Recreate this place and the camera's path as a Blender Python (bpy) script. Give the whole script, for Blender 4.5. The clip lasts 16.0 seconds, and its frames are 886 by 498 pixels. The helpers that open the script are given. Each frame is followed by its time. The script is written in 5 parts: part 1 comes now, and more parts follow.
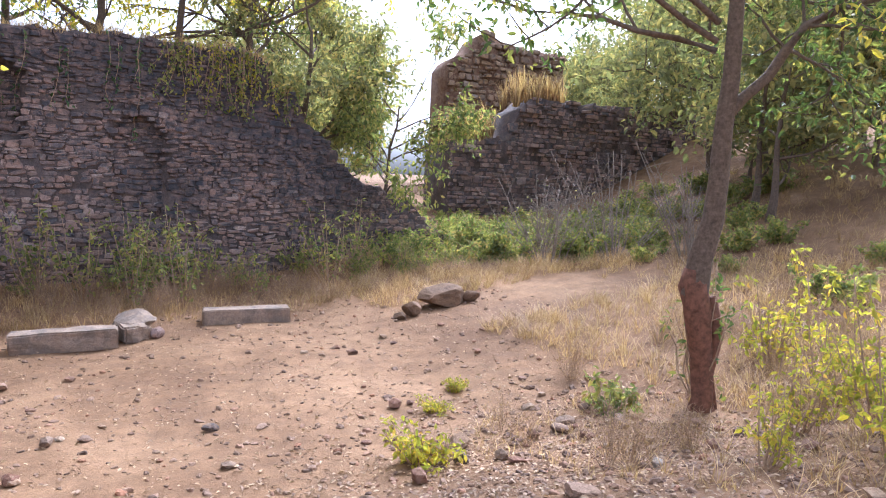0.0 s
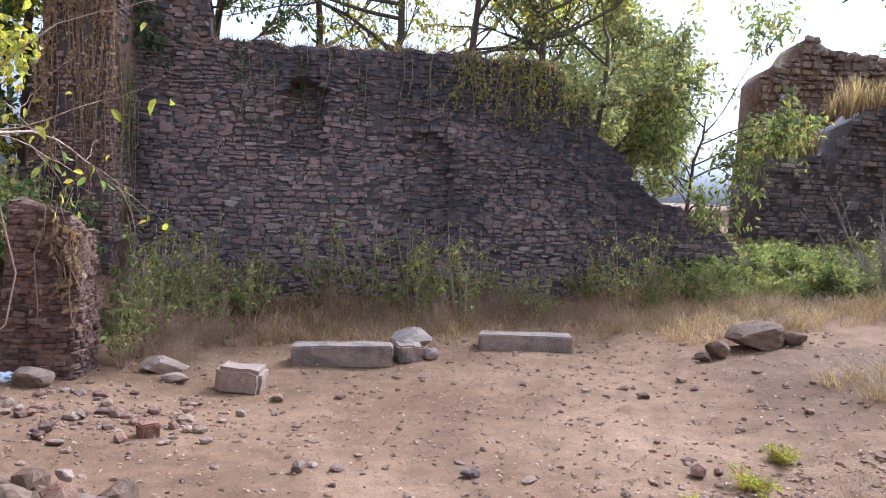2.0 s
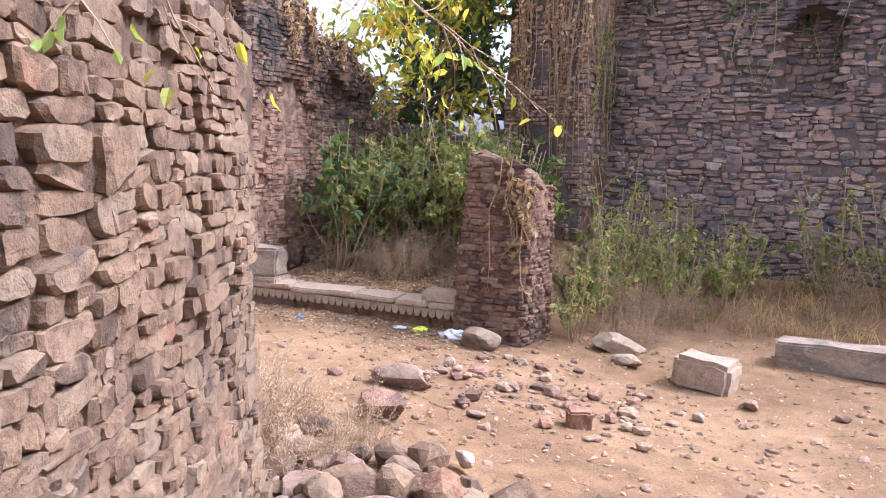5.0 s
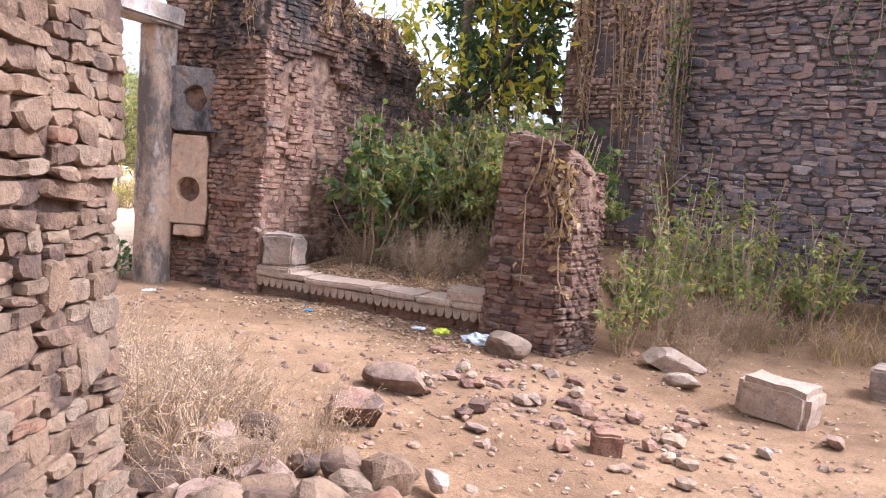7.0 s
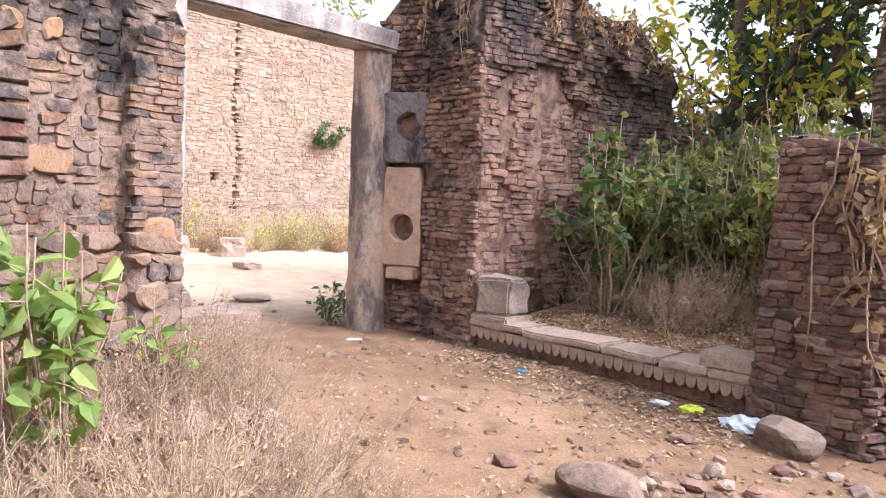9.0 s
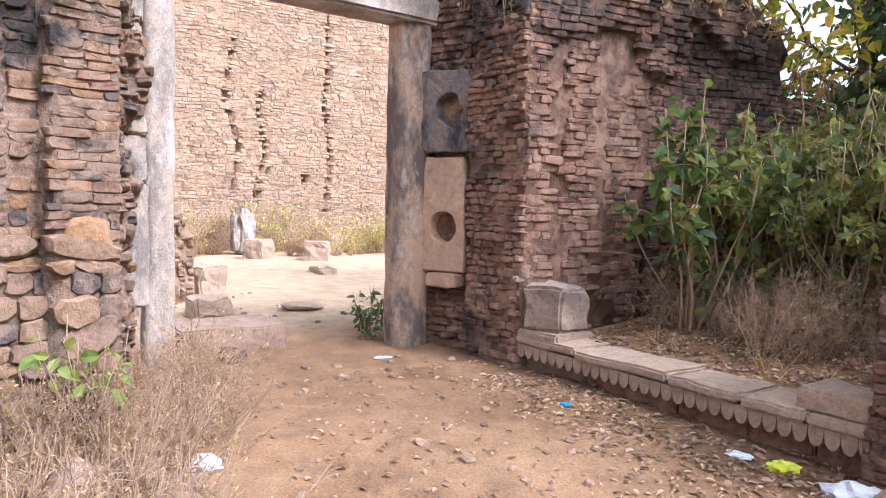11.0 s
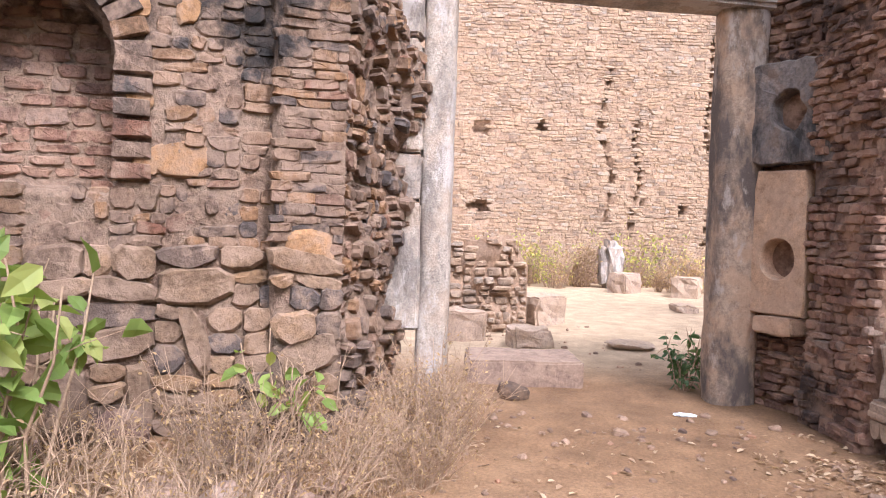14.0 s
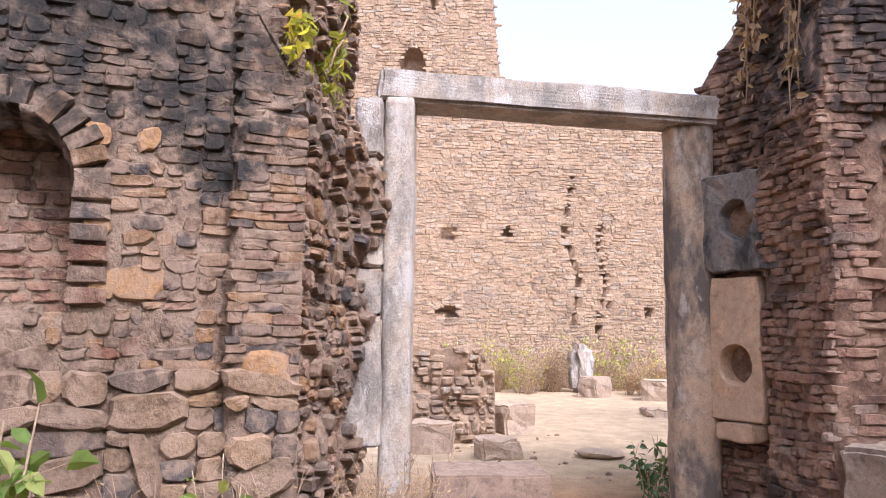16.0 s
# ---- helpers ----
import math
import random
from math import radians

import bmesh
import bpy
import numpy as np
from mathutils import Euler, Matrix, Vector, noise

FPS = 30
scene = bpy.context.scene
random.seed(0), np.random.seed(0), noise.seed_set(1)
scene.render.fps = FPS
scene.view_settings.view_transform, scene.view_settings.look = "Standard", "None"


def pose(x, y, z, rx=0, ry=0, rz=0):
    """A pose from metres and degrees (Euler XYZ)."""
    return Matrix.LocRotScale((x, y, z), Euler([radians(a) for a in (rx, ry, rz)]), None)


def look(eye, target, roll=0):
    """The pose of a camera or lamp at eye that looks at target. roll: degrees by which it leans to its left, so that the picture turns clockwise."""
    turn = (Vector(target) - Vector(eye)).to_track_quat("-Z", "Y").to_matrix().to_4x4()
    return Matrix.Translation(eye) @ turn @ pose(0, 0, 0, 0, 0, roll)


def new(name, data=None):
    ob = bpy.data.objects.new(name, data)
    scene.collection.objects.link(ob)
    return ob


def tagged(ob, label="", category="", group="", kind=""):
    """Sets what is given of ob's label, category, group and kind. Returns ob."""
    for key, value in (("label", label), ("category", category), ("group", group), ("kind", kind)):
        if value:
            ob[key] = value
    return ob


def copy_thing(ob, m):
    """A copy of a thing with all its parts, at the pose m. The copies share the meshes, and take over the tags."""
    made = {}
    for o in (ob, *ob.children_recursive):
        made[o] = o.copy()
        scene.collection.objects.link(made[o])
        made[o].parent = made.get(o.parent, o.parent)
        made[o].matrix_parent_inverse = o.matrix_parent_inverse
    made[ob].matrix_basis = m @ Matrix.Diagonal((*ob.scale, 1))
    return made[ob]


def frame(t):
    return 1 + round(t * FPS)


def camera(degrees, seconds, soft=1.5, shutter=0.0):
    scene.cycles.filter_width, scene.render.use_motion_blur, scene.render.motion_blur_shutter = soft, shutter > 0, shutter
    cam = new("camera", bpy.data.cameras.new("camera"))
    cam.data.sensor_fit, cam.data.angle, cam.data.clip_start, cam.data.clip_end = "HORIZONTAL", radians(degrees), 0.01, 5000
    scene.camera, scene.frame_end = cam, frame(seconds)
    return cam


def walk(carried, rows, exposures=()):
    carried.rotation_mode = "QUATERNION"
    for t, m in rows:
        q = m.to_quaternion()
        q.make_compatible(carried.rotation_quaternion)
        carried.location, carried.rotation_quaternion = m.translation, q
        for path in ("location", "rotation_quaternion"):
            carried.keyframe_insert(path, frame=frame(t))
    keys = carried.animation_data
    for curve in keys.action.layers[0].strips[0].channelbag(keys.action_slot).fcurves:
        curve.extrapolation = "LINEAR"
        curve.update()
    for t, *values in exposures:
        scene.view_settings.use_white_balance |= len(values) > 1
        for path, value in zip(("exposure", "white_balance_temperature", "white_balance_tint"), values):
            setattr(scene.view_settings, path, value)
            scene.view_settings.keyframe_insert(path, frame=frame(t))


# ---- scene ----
cam = camera(60.8, 16.0, 1.1)
PATH = [
    (0, (-0.28, 0.184, 2.756), (0.782, 1.867, 2.564), 2.5),
    (0.5, (-0.051, 0.467, 2.723), (0.848, 2.243, 2.53), 2.6),
    (1, (0.145, 0.84, 2.65), (0.911, 2.677, 2.453), 2.7),
    (1.5, (0.296, 1.206, 2.568), (0.788, 3.139, 2.421), 2.9),
    (2, (0.341, 1.607, 2.498), (0.7, 3.568, 2.348), 2.7),
    (2.5, (0.391, 2.0, 2.434), (0.543, 3.988, 2.288), 2.4),
    (3, (0.374, 2.343, 2.416), (0.359, 4.338, 2.274), 2.3),
    (3.5, (0.362, 2.697, 2.409), (0.022, 4.658, 2.216), 1.4),
    (4, (0.414, 3.009, 2.326), (-0.241, 4.884, 2.084), 0.2),
    (6.5, (0.462, 4.564, 1.661), (-0.53, 6.29, 1.462), 3.6),
    (7, (0.43, 4.934, 1.572), (-0.629, 6.621, 1.385), 4.0),
    (7.5, (0.257, 5.385, 1.537), (-0.9, 7.006, 1.363), 3.8),
    (8, (0.052, 5.776, 1.501), (-1.333, 7.212, 1.359), 3.3),
    (10.5, (-0.678, 7.707, 1.461), (-2.37, 8.764, 1.332), 1.5),
    (11, (-0.87, 7.983, 1.436), (-2.643, 8.901, 1.315), 1.2),
    (11.5, (-0.995, 8.311, 1.39), (-2.87, 8.996, 1.276), 0.6),
    (12, (-1.123, 8.566, 1.356), (-3.027, 9.171, 1.249), 2.0),
    (12.5, (-1.278, 8.79, 1.365), (-3.227, 9.228, 1.265), 2.4),
    (13, (-1.357, 8.979, 1.345), (-3.352, 9.098, 1.263), 1.9),
    (13.5, (-1.444, 9.064, 1.336), (-3.442, 9.016, 1.266), 1.8),
    (14, (-1.505, 9.133, 1.343), (-3.502, 9.032, 1.29), 1.9),
    (14.5, (-1.525, 9.248, 1.354), (-3.524, 9.253, 1.303), 2.0),
    (15, (-1.499, 9.247, 1.403), (-3.499, 9.272, 1.399), -0.3),
    (15.5, (-1.454, 9.225, 1.417), (-3.441, 9.184, 1.644), 0.6),
    (16, (-1.457, 9.221, 1.417), (-3.444, 9.189, 1.64), 0.6),
]
walk(cam, [(t, look(eye, target, roll)) for t, eye, target, roll in PATH],
     [(0, 1.42, 5150, 17), (1, 1.3, 5000, 16), (2, 1.1, 4850, 16), (3, 1.4, 4900, 17), (4, 1.78, 5100, 18), (7, 1.74, 5350, 20), (11, 1.48, 5400, 19), (14, 1.36, 5600, 20), (15, 1.3, 5600, 20), (15.5, 1.2, 5500, 20), (16, 1.2, 5500, 20)])

# ---- world, sun ----
SUN_DIR = Vector((0.56, 0.34, 0.75)).normalized()
world = bpy.data.worlds.new("world")
scene.world = world
world.use_nodes = True
wn = world.node_tree.nodes
sky = wn.new("ShaderNodeTexSky")
sky.sky_type = "NISHITA"
sky.sun_disc = False
sky.sun_elevation = math.asin(SUN_DIR.z)
sky.sun_rotation = math.atan2(SUN_DIR.x, SUN_DIR.y)
sky.air_density, sky.dust_density, sky.ozone_density = 1.0, 6.0, 1.0
haze = wn.new("ShaderNodeHueSaturation")
haze.inputs["Saturation"].default_value, haze.inputs["Value"].default_value = 0.15, 1.15
world.node_tree.links.new(sky.outputs[0], haze.inputs["Color"])
world.node_tree.links.new(haze.outputs[0], wn["Background"].inputs[0])
wn["Background"].inputs[1].default_value = 0.15
sun = new("sun", bpy.data.lights.new("sun", "SUN"))
sun.data.energy, sun.data.angle, sun.data.color = 1.55, radians(8), (1.0, 0.93, 0.84)
sun.matrix_world = look(SUN_DIR * 50, (0, 0, 0))


# ---- materials ----
def ramp(nt, stops):
    r = nt.nodes.new("ShaderNodeValToRGB")
    el = r.color_ramp.elements
    while len(el) < len(stops):
        el.new(0.5)
    for e, (p, c) in zip(el, stops):
        e.position, e.color = p, (*c, 1)
    return r


def tex(nt, kind, scale, detail=4.0, rough=0.6, pos=None):
    n = nt.nodes.new(kind)
    n.inputs["Scale"].default_value = scale
    if kind == "ShaderNodeTexNoise":
        n.inputs["Detail"].default_value, n.inputs["Roughness"].default_value = detail, rough
    nt.links.new(pos, n.inputs["Vector"])
    return n


def mixc(nt, fac, a, b, mode="MIX"):
    m = nt.nodes.new("ShaderNodeMix")
    m.data_type, m.blend_type = "RGBA", mode
    for sock, v in ((m.inputs[0], fac), (m.inputs[6], a), (m.inputs[7], b)):
        if isinstance(v, (int, float)):
            sock.default_value = v
        elif isinstance(v, tuple):
            sock.default_value = (*v, 1)
        else:
            nt.links.new(v, sock)
    return m.outputs[2]


def base_mat(name, rough=0.9):
    m = bpy.data.materials.new(name)
    m.use_nodes = True
    nt = m.node_tree
    b = nt.nodes["Principled BSDF"]
    b.inputs["Roughness"].default_value = rough
    b.inputs["Specular IOR Level"].default_value = 0.25
    g = nt.nodes.new("ShaderNodeNewGeometry")
    return m, nt, b, g


def stone_mat(name, stops, island=True, dust=(0.36, 0.25, 0.16), dust_amt=0.35, dark=(0.035, 0.032, 0.03), dark_amt=0.5, bump=0.5, grain=38.0, pale=None, stains=(), blotch=0.9, streak=1.0, soot_shade=(0.02, 0.019, 0.018), soot_shade_amt=0.85):
    """Masonry: each piece takes its colour from the ramp; stains, soot, painted dimness and grain lie over it in world
    space.
    """
    m, nt, b, g = base_mat(name)
    L = nt.links.new
    r = ramp(nt, stops)
    r.color_ramp.interpolation = "LINEAR"
    if island:
        L(g.outputs["Random Per Island"], r.inputs[0])
    else:
        oi = nt.nodes.new("ShaderNodeObjectInfo")
        L(oi.outputs["Random"], r.inputs[0])
    P = g.outputs["Position"]
    fine = tex(nt, "ShaderNodeTexNoise", grain, 5, 0.7, P)
    mid = tex(nt, "ShaderNodeTexNoise", 5.5, 5, 0.65, P)
    P2 = P
    if streak != 1.0:
        sc = nt.nodes.new("ShaderNodeVectorMath")
        sc.operation = "MULTIPLY"
        L(P, sc.inputs[0])
        sc.inputs[1].default_value = (1, 1, streak)
        P2 = sc.outputs[0]
    big = tex(nt, "ShaderNodeTexNoise", blotch, 6, 0.65, P2)
    fr = ramp(nt, [(0.3, (0.62, 0.6, 0.58)), (0.7, (1.25, 1.25, 1.25))])
    L(fine.outputs[0], fr.inputs[0])
    c = mixc(nt, 0.8, r.outputs[0], fr.outputs[0], "MULTIPLY")
    mott = tex(nt, "ShaderNodeTexNoise", 15, 6, 0.7, P)
    mo = ramp(nt, [(0.32, (0.6, 0.58, 0.57)), (0.5, (1.0, 1.0, 1.0)), (0.68, (1.28, 1.25, 1.2))])
    L(mott.outputs[0], mo.inputs[0])
    c = mixc(nt, 0.8, c, mo.outputs[0], "MULTIPLY")
    dr = ramp(nt, [(0.47, (0, 0, 0)), (0.57, (1, 1, 1))])
    L(mid.outputs[0], dr.inputs[0])
    dm = nt.nodes.new("ShaderNodeMath")
    dm.operation = "MULTIPLY"
    L(dr.outputs[0], dm.inputs[0])
    dm.inputs[1].default_value = dust_amt
    c = mixc(nt, dm.outputs[0], c, dust)
    kr = ramp(nt, [(0.47, (0, 0, 0)), (0.58, (1, 1, 1))] if blotch > 2 else [(0.52, (0, 0, 0)), (0.68, (1, 1, 1))])
    L(big.outputs[0], kr.inputs[0])
    km = nt.nodes.new("ShaderNodeMath")
    km.operation = "MULTIPLY"
    L(kr.outputs[0], km.inputs[0])
    km.inputs[1].default_value = dark_amt
    c = mixc(nt, km.outputs[0], c, dark)
    if pale:
        vor = tex(nt, "ShaderNodeTexNoise", 2.3, 7, 0.72, P2)
        pr = ramp(nt, [(0.52, (0, 0, 0)), (0.57, (0.7, 0.7, 0.7))])
        L(vor.outputs[0], pr.inputs[0])
        c = mixc(nt, pr.outputs[0], c, pale)
    for sx, sy, sz, sr in stains:
        vd = nt.nodes.new("ShaderNodeVectorMath")
        vd.operation = "DISTANCE"
        L(P, vd.inputs[0])
        vd.inputs[1].default_value = (sx, sy, sz)
        wob = nt.nodes.new("ShaderNodeMath")
        wob.operation = "MULTIPLY_ADD"
        L(mid.outputs[0], wob.inputs[0])
        wob.inputs[1].default_value = sr * 2.2
        L(vd.outputs["Value"], wob.inputs[2])
        mr = nt.nodes.new("ShaderNodeMapRange")
        L(wob.outputs[0], mr.inputs[0])
        mr.inputs[1].default_value, mr.inputs[2].default_value = sr * 1.25, sr * 2.1
        mr.inputs[3].default_value, mr.inputs[4].default_value = soot_shade_amt, 0.0
        c = mixc(nt, mr.outputs[0], c, soot_shade)
    L(c, b.inputs["Base Color"])
    bp = nt.nodes.new("ShaderNodeBump")
    bp.inputs["Strength"].default_value, bp.inputs["Distance"].default_value = bump, 0.02
    add = nt.nodes.new("ShaderNodeMath")
    add.operation = "MULTIPLY_ADD"
    L(fine.outputs[0], add.inputs[0])
    add.inputs[1].default_value = 0.45
    L(mott.outputs[0], add.inputs[2])
    L(add.outputs[0], bp.inputs["Height"])
    L(bp.outputs[0], b.inputs["Normal"])
    return m


def pair(name, stops, **kw):
    """The same stone for joined masonry and for single pieces."""
    return stone_mat(name, stops, True, **kw), stone_mat(name + "_piece", stops, False, **kw)


RUBBLE = pair("rubble_stone", [(0.0, (0.12, 0.095, 0.08)), (0.25, (0.24, 0.17, 0.12)), (0.5, (0.33, 0.23, 0.15)), (0.75, (0.38, 0.25, 0.14)), (1.0, (0.30, 0.25, 0.21))], dark_amt=0.25)
NEARST = pair("weathered_stone", [(0.0, (0.085, 0.055, 0.04)), (0.3, (0.135, 0.083, 0.054)), (0.65, (0.185, 0.118, 0.073)), (0.93, (0.22, 0.158, 0.108)), (1.0, (0.2, 0.09, 0.052))], dark_amt=0.45, dust_amt=0.6, dust=(0.235, 0.15, 0.092), blotch=1.6, bump=1.0)
BOULDER = pair("brown_boulder", [(0.0, (0.1, 0.085, 0.08)), (0.2, (0.17, 0.115, 0.082)), (0.55, (0.225, 0.15, 0.098)), (0.85, (0.27, 0.165, 0.09)), (1.0, (0.24, 0.175, 0.13))], dark_amt=0.35, dust_amt=0.65, dust=(0.32, 0.22, 0.155), bump=1.0)
GATEBRICK = pair("gate_brick", [(0.0, (0.1, 0.06, 0.047)), (0.35, (0.19, 0.105, 0.075)), (0.7, (0.27, 0.152, 0.105)), (1.0, (0.27, 0.195, 0.15))], dark_amt=0.75, dark=(0.05, 0.04, 0.037), blotch=1.5, dust_amt=0.65, dust=(0.34, 0.215, 0.145), bump=1.0, stains=((-7.3, 11.6, 3.2, 0.8), (-6.6, 12.2, 3.6, 0.9), (-6.6, 14.7, 3.0, 1.6), (-6.6, 13.4, 3.9, 0.9), (-6.9, 11.7, 4.4, 1.3), (-7.3, 11.6, 0.2, 0.45)), soot_shade=(0.03, 0.027, 0.026), soot_shade_amt=0.8)
LEFTST = pair("buff_rubble", [(0.0, (0.085, 0.07, 0.064)), (0.15, (0.14, 0.098, 0.074)), (0.5, (0.2, 0.13, 0.088)), (0.75, (0.25, 0.14, 0.07)), (0.9, (0.18, 0.132, 0.1)), (1.0, (0.19, 0.09, 0.056))], dark_amt=0.45, dark=(0.07, 0.06, 0.055), blotch=1.3, dust_amt=0.6, dust=(0.3, 0.205, 0.145), stains=((-5.75, 7.75, 2.85, 0.62), (-5.5, 7.1, 3.4, 1.4), (-5.8, 7.9, 2.4, 0.34), (-5.2, 6.3, 3.4, 1.3)), bump=0.9)
BRICK = pair("old_brick", [(0.0, (0.11, 0.06, 0.045)), (0.35, (0.22, 0.115, 0.075)), (0.7, (0.30, 0.16, 0.1)), (1.0, (0.27, 0.19, 0.14))], dark_amt=0.75, dust_amt=0.5, dust=(0.33, 0.2, 0.13), bump=1.0)
# stains: partly soot, partly the east wall's dimmer light put into the colour
DARKW = pair("sooty_stone", [(0.0, (0.1, 0.1, 0.11)), (0.3, (0.18, 0.15, 0.145)), (0.6, (0.265, 0.19, 0.165)), (0.85, (0.33, 0.225, 0.18)), (1.0, (0.42, 0.35, 0.31))], dark_amt=0.75, dark=(0.07, 0.07, 0.078), blotch=0.6, dust_amt=0.45, dust=(0.36, 0.225, 0.17), bump=1.0, stains=((5.6, 17.5, 4.6, 3.0), (7.6, 17.5, 2.6, 2.2), (2.4, 17.5, 5.0, 2.2), (3.6, 17.5, 2.2, 1.2), (0.2, 17.5, 5.2, 1.4)), soot_shade=(0.045, 0.047, 0.056), soot_shade_amt=0.76)
PALEW = pair("pale_court_stone", [(0.0, (0.2, 0.145, 0.108)), (0.4, (0.3, 0.205, 0.135)), (0.75, (0.36, 0.24, 0.15)), (1.0, (0.33, 0.28, 0.225))], dark_amt=0.55, dark=(0.2, 0.16, 0.13), blotch=0.5, dust_amt=0.65, dust=(0.4, 0.285, 0.185), bump=0.9)
BUTTRESS = pair("brown_ruin_stone", [(0.0, (0.15, 0.095, 0.075)), (0.4, (0.26, 0.165, 0.125)), (0.8, (0.34, 0.225, 0.165)), (1.0, (0.36, 0.29, 0.24))], dark_amt=0.4, dust_amt=0.6, dust=(0.38, 0.26, 0.19), bump=1.0)
CHIPS = stone_mat("stone_chips", [(0, (0.13, 0.085, 0.065)), (0.4, (0.22, 0.145, 0.1)), (0.75, (0.3, 0.2, 0.14)), (1, (0.34, 0.17, 0.1))], dark_amt=0.3, dust_amt=0.4, dust=(0.33, 0.22, 0.145))
CHIPPED = stone_mat("chipped_stone", [(0, (0.2, 0.135, 0.1)), (1, (0.3, 0.2, 0.14))], island=False, dark_amt=0.3, dust_amt=0.4, dust=(0.33, 0.22, 0.145), bump=0.9)
DARKBRICK = pair("dark_pier_brick", [(0.0, (0.075, 0.045, 0.036)), (0.35, (0.145, 0.08, 0.058)), (0.7, (0.21, 0.115, 0.078)), (1.0, (0.22, 0.155, 0.12))], dark_amt=0.75, dust_amt=0.45, dust=(0.25, 0.155, 0.105), bump=1.0)
MORTAR = stone_mat("crumbling_mortar", [(0, (0.1, 0.06, 0.04)), (1, (0.1, 0.06, 0.04))], dark_amt=0.5, bump=1.0, dust_amt=0.4, dust=(0.18, 0.11, 0.068))
MORTAR_GATE = stone_mat("gate_mortar", [(0, (0.2, 0.12, 0.082)), (1, (0.2, 0.12, 0.082))], dust_amt=0.7, dust=(0.36, 0.23, 0.155), dark_amt=0.7, dark=(0.05, 0.04, 0.037), blotch=1.5, bump=0.9, stains=((-7.3, 11.6, 3.2, 0.8), (-6.6, 12.2, 3.6, 0.9), (-6.6, 14.7, 3.0, 1.6), (-6.6, 13.4, 3.9, 0.9), (-6.9, 11.7, 4.4, 1.3), (-7.3, 11.6, 0.2, 0.45)), soot_shade=(0.03, 0.027, 0.026), soot_shade_amt=0.8)
MORTAR_LEFT = stone_mat("buff_mortar", [(0, (0.225, 0.152, 0.107)), (1, (0.225, 0.152, 0.107))], dark_amt=0.45, blotch=1.3, bump=1.0, grain=30, dust=(0.34, 0.25, 0.18), stains=((-5.75, 7.75, 2.85, 0.62), (-5.5, 7.1, 3.4, 1.4), (-5.8, 7.9, 2.4, 0.34), (-5.2, 6.3, 3.4, 1.3)))
MORTAR_RED = stone_mat("red_earth_mortar", [(0, (0.2, 0.115, 0.075)), (1, (0.2, 0.115, 0.075))], dark_amt=0.6, bump=0.9)
MORTAR_DARK = stone_mat("dark_mortar", [(0, (0.12, 0.098, 0.092)), (1, (0.12, 0.098, 0.092))], dark_amt=0.5, bump=0.9, dust_amt=0.3, dust=(0.24, 0.16, 0.125))
MORTAR_PALE = stone_mat("pale_mortar", [(0, (0.31, 0.205, 0.135)), (1, (0.31, 0.205, 0.135))], dark_amt=0.2, bump=0.8, dust=(0.38, 0.27, 0.19))
GRANITE = stone_mat("grey_granite", [(0, (0.33, 0.285, 0.245)), (1, (0.41, 0.35, 0.29))], island=False, dark_amt=0.6, blotch=3.0, streak=0.45, dark=(0.14, 0.125, 0.115), dust_amt=0.35, dust=(0.42, 0.3, 0.21), bump=0.6, grain=60, pale=(0.48, 0.43, 0.39))
PILLAR = stone_mat("limewashed_pillar", [(0, (0.37, 0.275, 0.2)), (1, (0.38, 0.285, 0.21))], island=False, dark_amt=1.0, blotch=2.2, streak=0.45, dark=(0.12, 0.095, 0.08), dust_amt=0.55, dust=(0.44, 0.285, 0.18), bump=0.8, grain=45, pale=(0.45, 0.38, 0.32))
SOOTY = stone_mat("black_stained_granite", [(0, (0.19, 0.165, 0.15)), (1, (0.19, 0.165, 0.15))], island=False, dark_amt=0.95, blotch=3.0, streak=0.35, dark=(0.035, 0.034, 0.034), dust_amt=0.35, dust=(0.3, 0.21, 0.15), bump=0.8, grain=45)
BEAM = stone_mat("weathered_beam", [(0, (0.29, 0.225, 0.175)), (1, (0.34, 0.26, 0.2))], island=False, dark_amt=0.5, blotch=2.5, dark=(0.09, 0.08, 0.075), dust_amt=0.5, dust=(0.3, 0.215, 0.15), bump=0.6, grain=50)
BROWNSLAB = stone_mat("brown_slab", [(0, (0.24, 0.165, 0.122)), (1, (0.24, 0.165, 0.122))], island=False, dark_amt=0.35, dust_amt=0.4, dust=(0.36, 0.26, 0.19), bump=0.4, grain=50)
SANDSTONE = stone_mat("carved_sandstone", [(0, (0.47, 0.315, 0.205)), (1, (0.47, 0.315, 0.205))], island=False, dark_amt=0.3, dark=(0.24, 0.15, 0.1), blotch=2.5, streak=0.3, dust_amt=0.35, dust=(0.47, 0.35, 0.26), bump=0.35, grain=70)
SLAB = stone_mat("dusty_slab", [(0, (0.33, 0.245, 0.185)), (1, (0.4, 0.3, 0.22))], island=False, dark_amt=0.3, dark=(0.16, 0.125, 0.105), bump=0.45, grain=50)


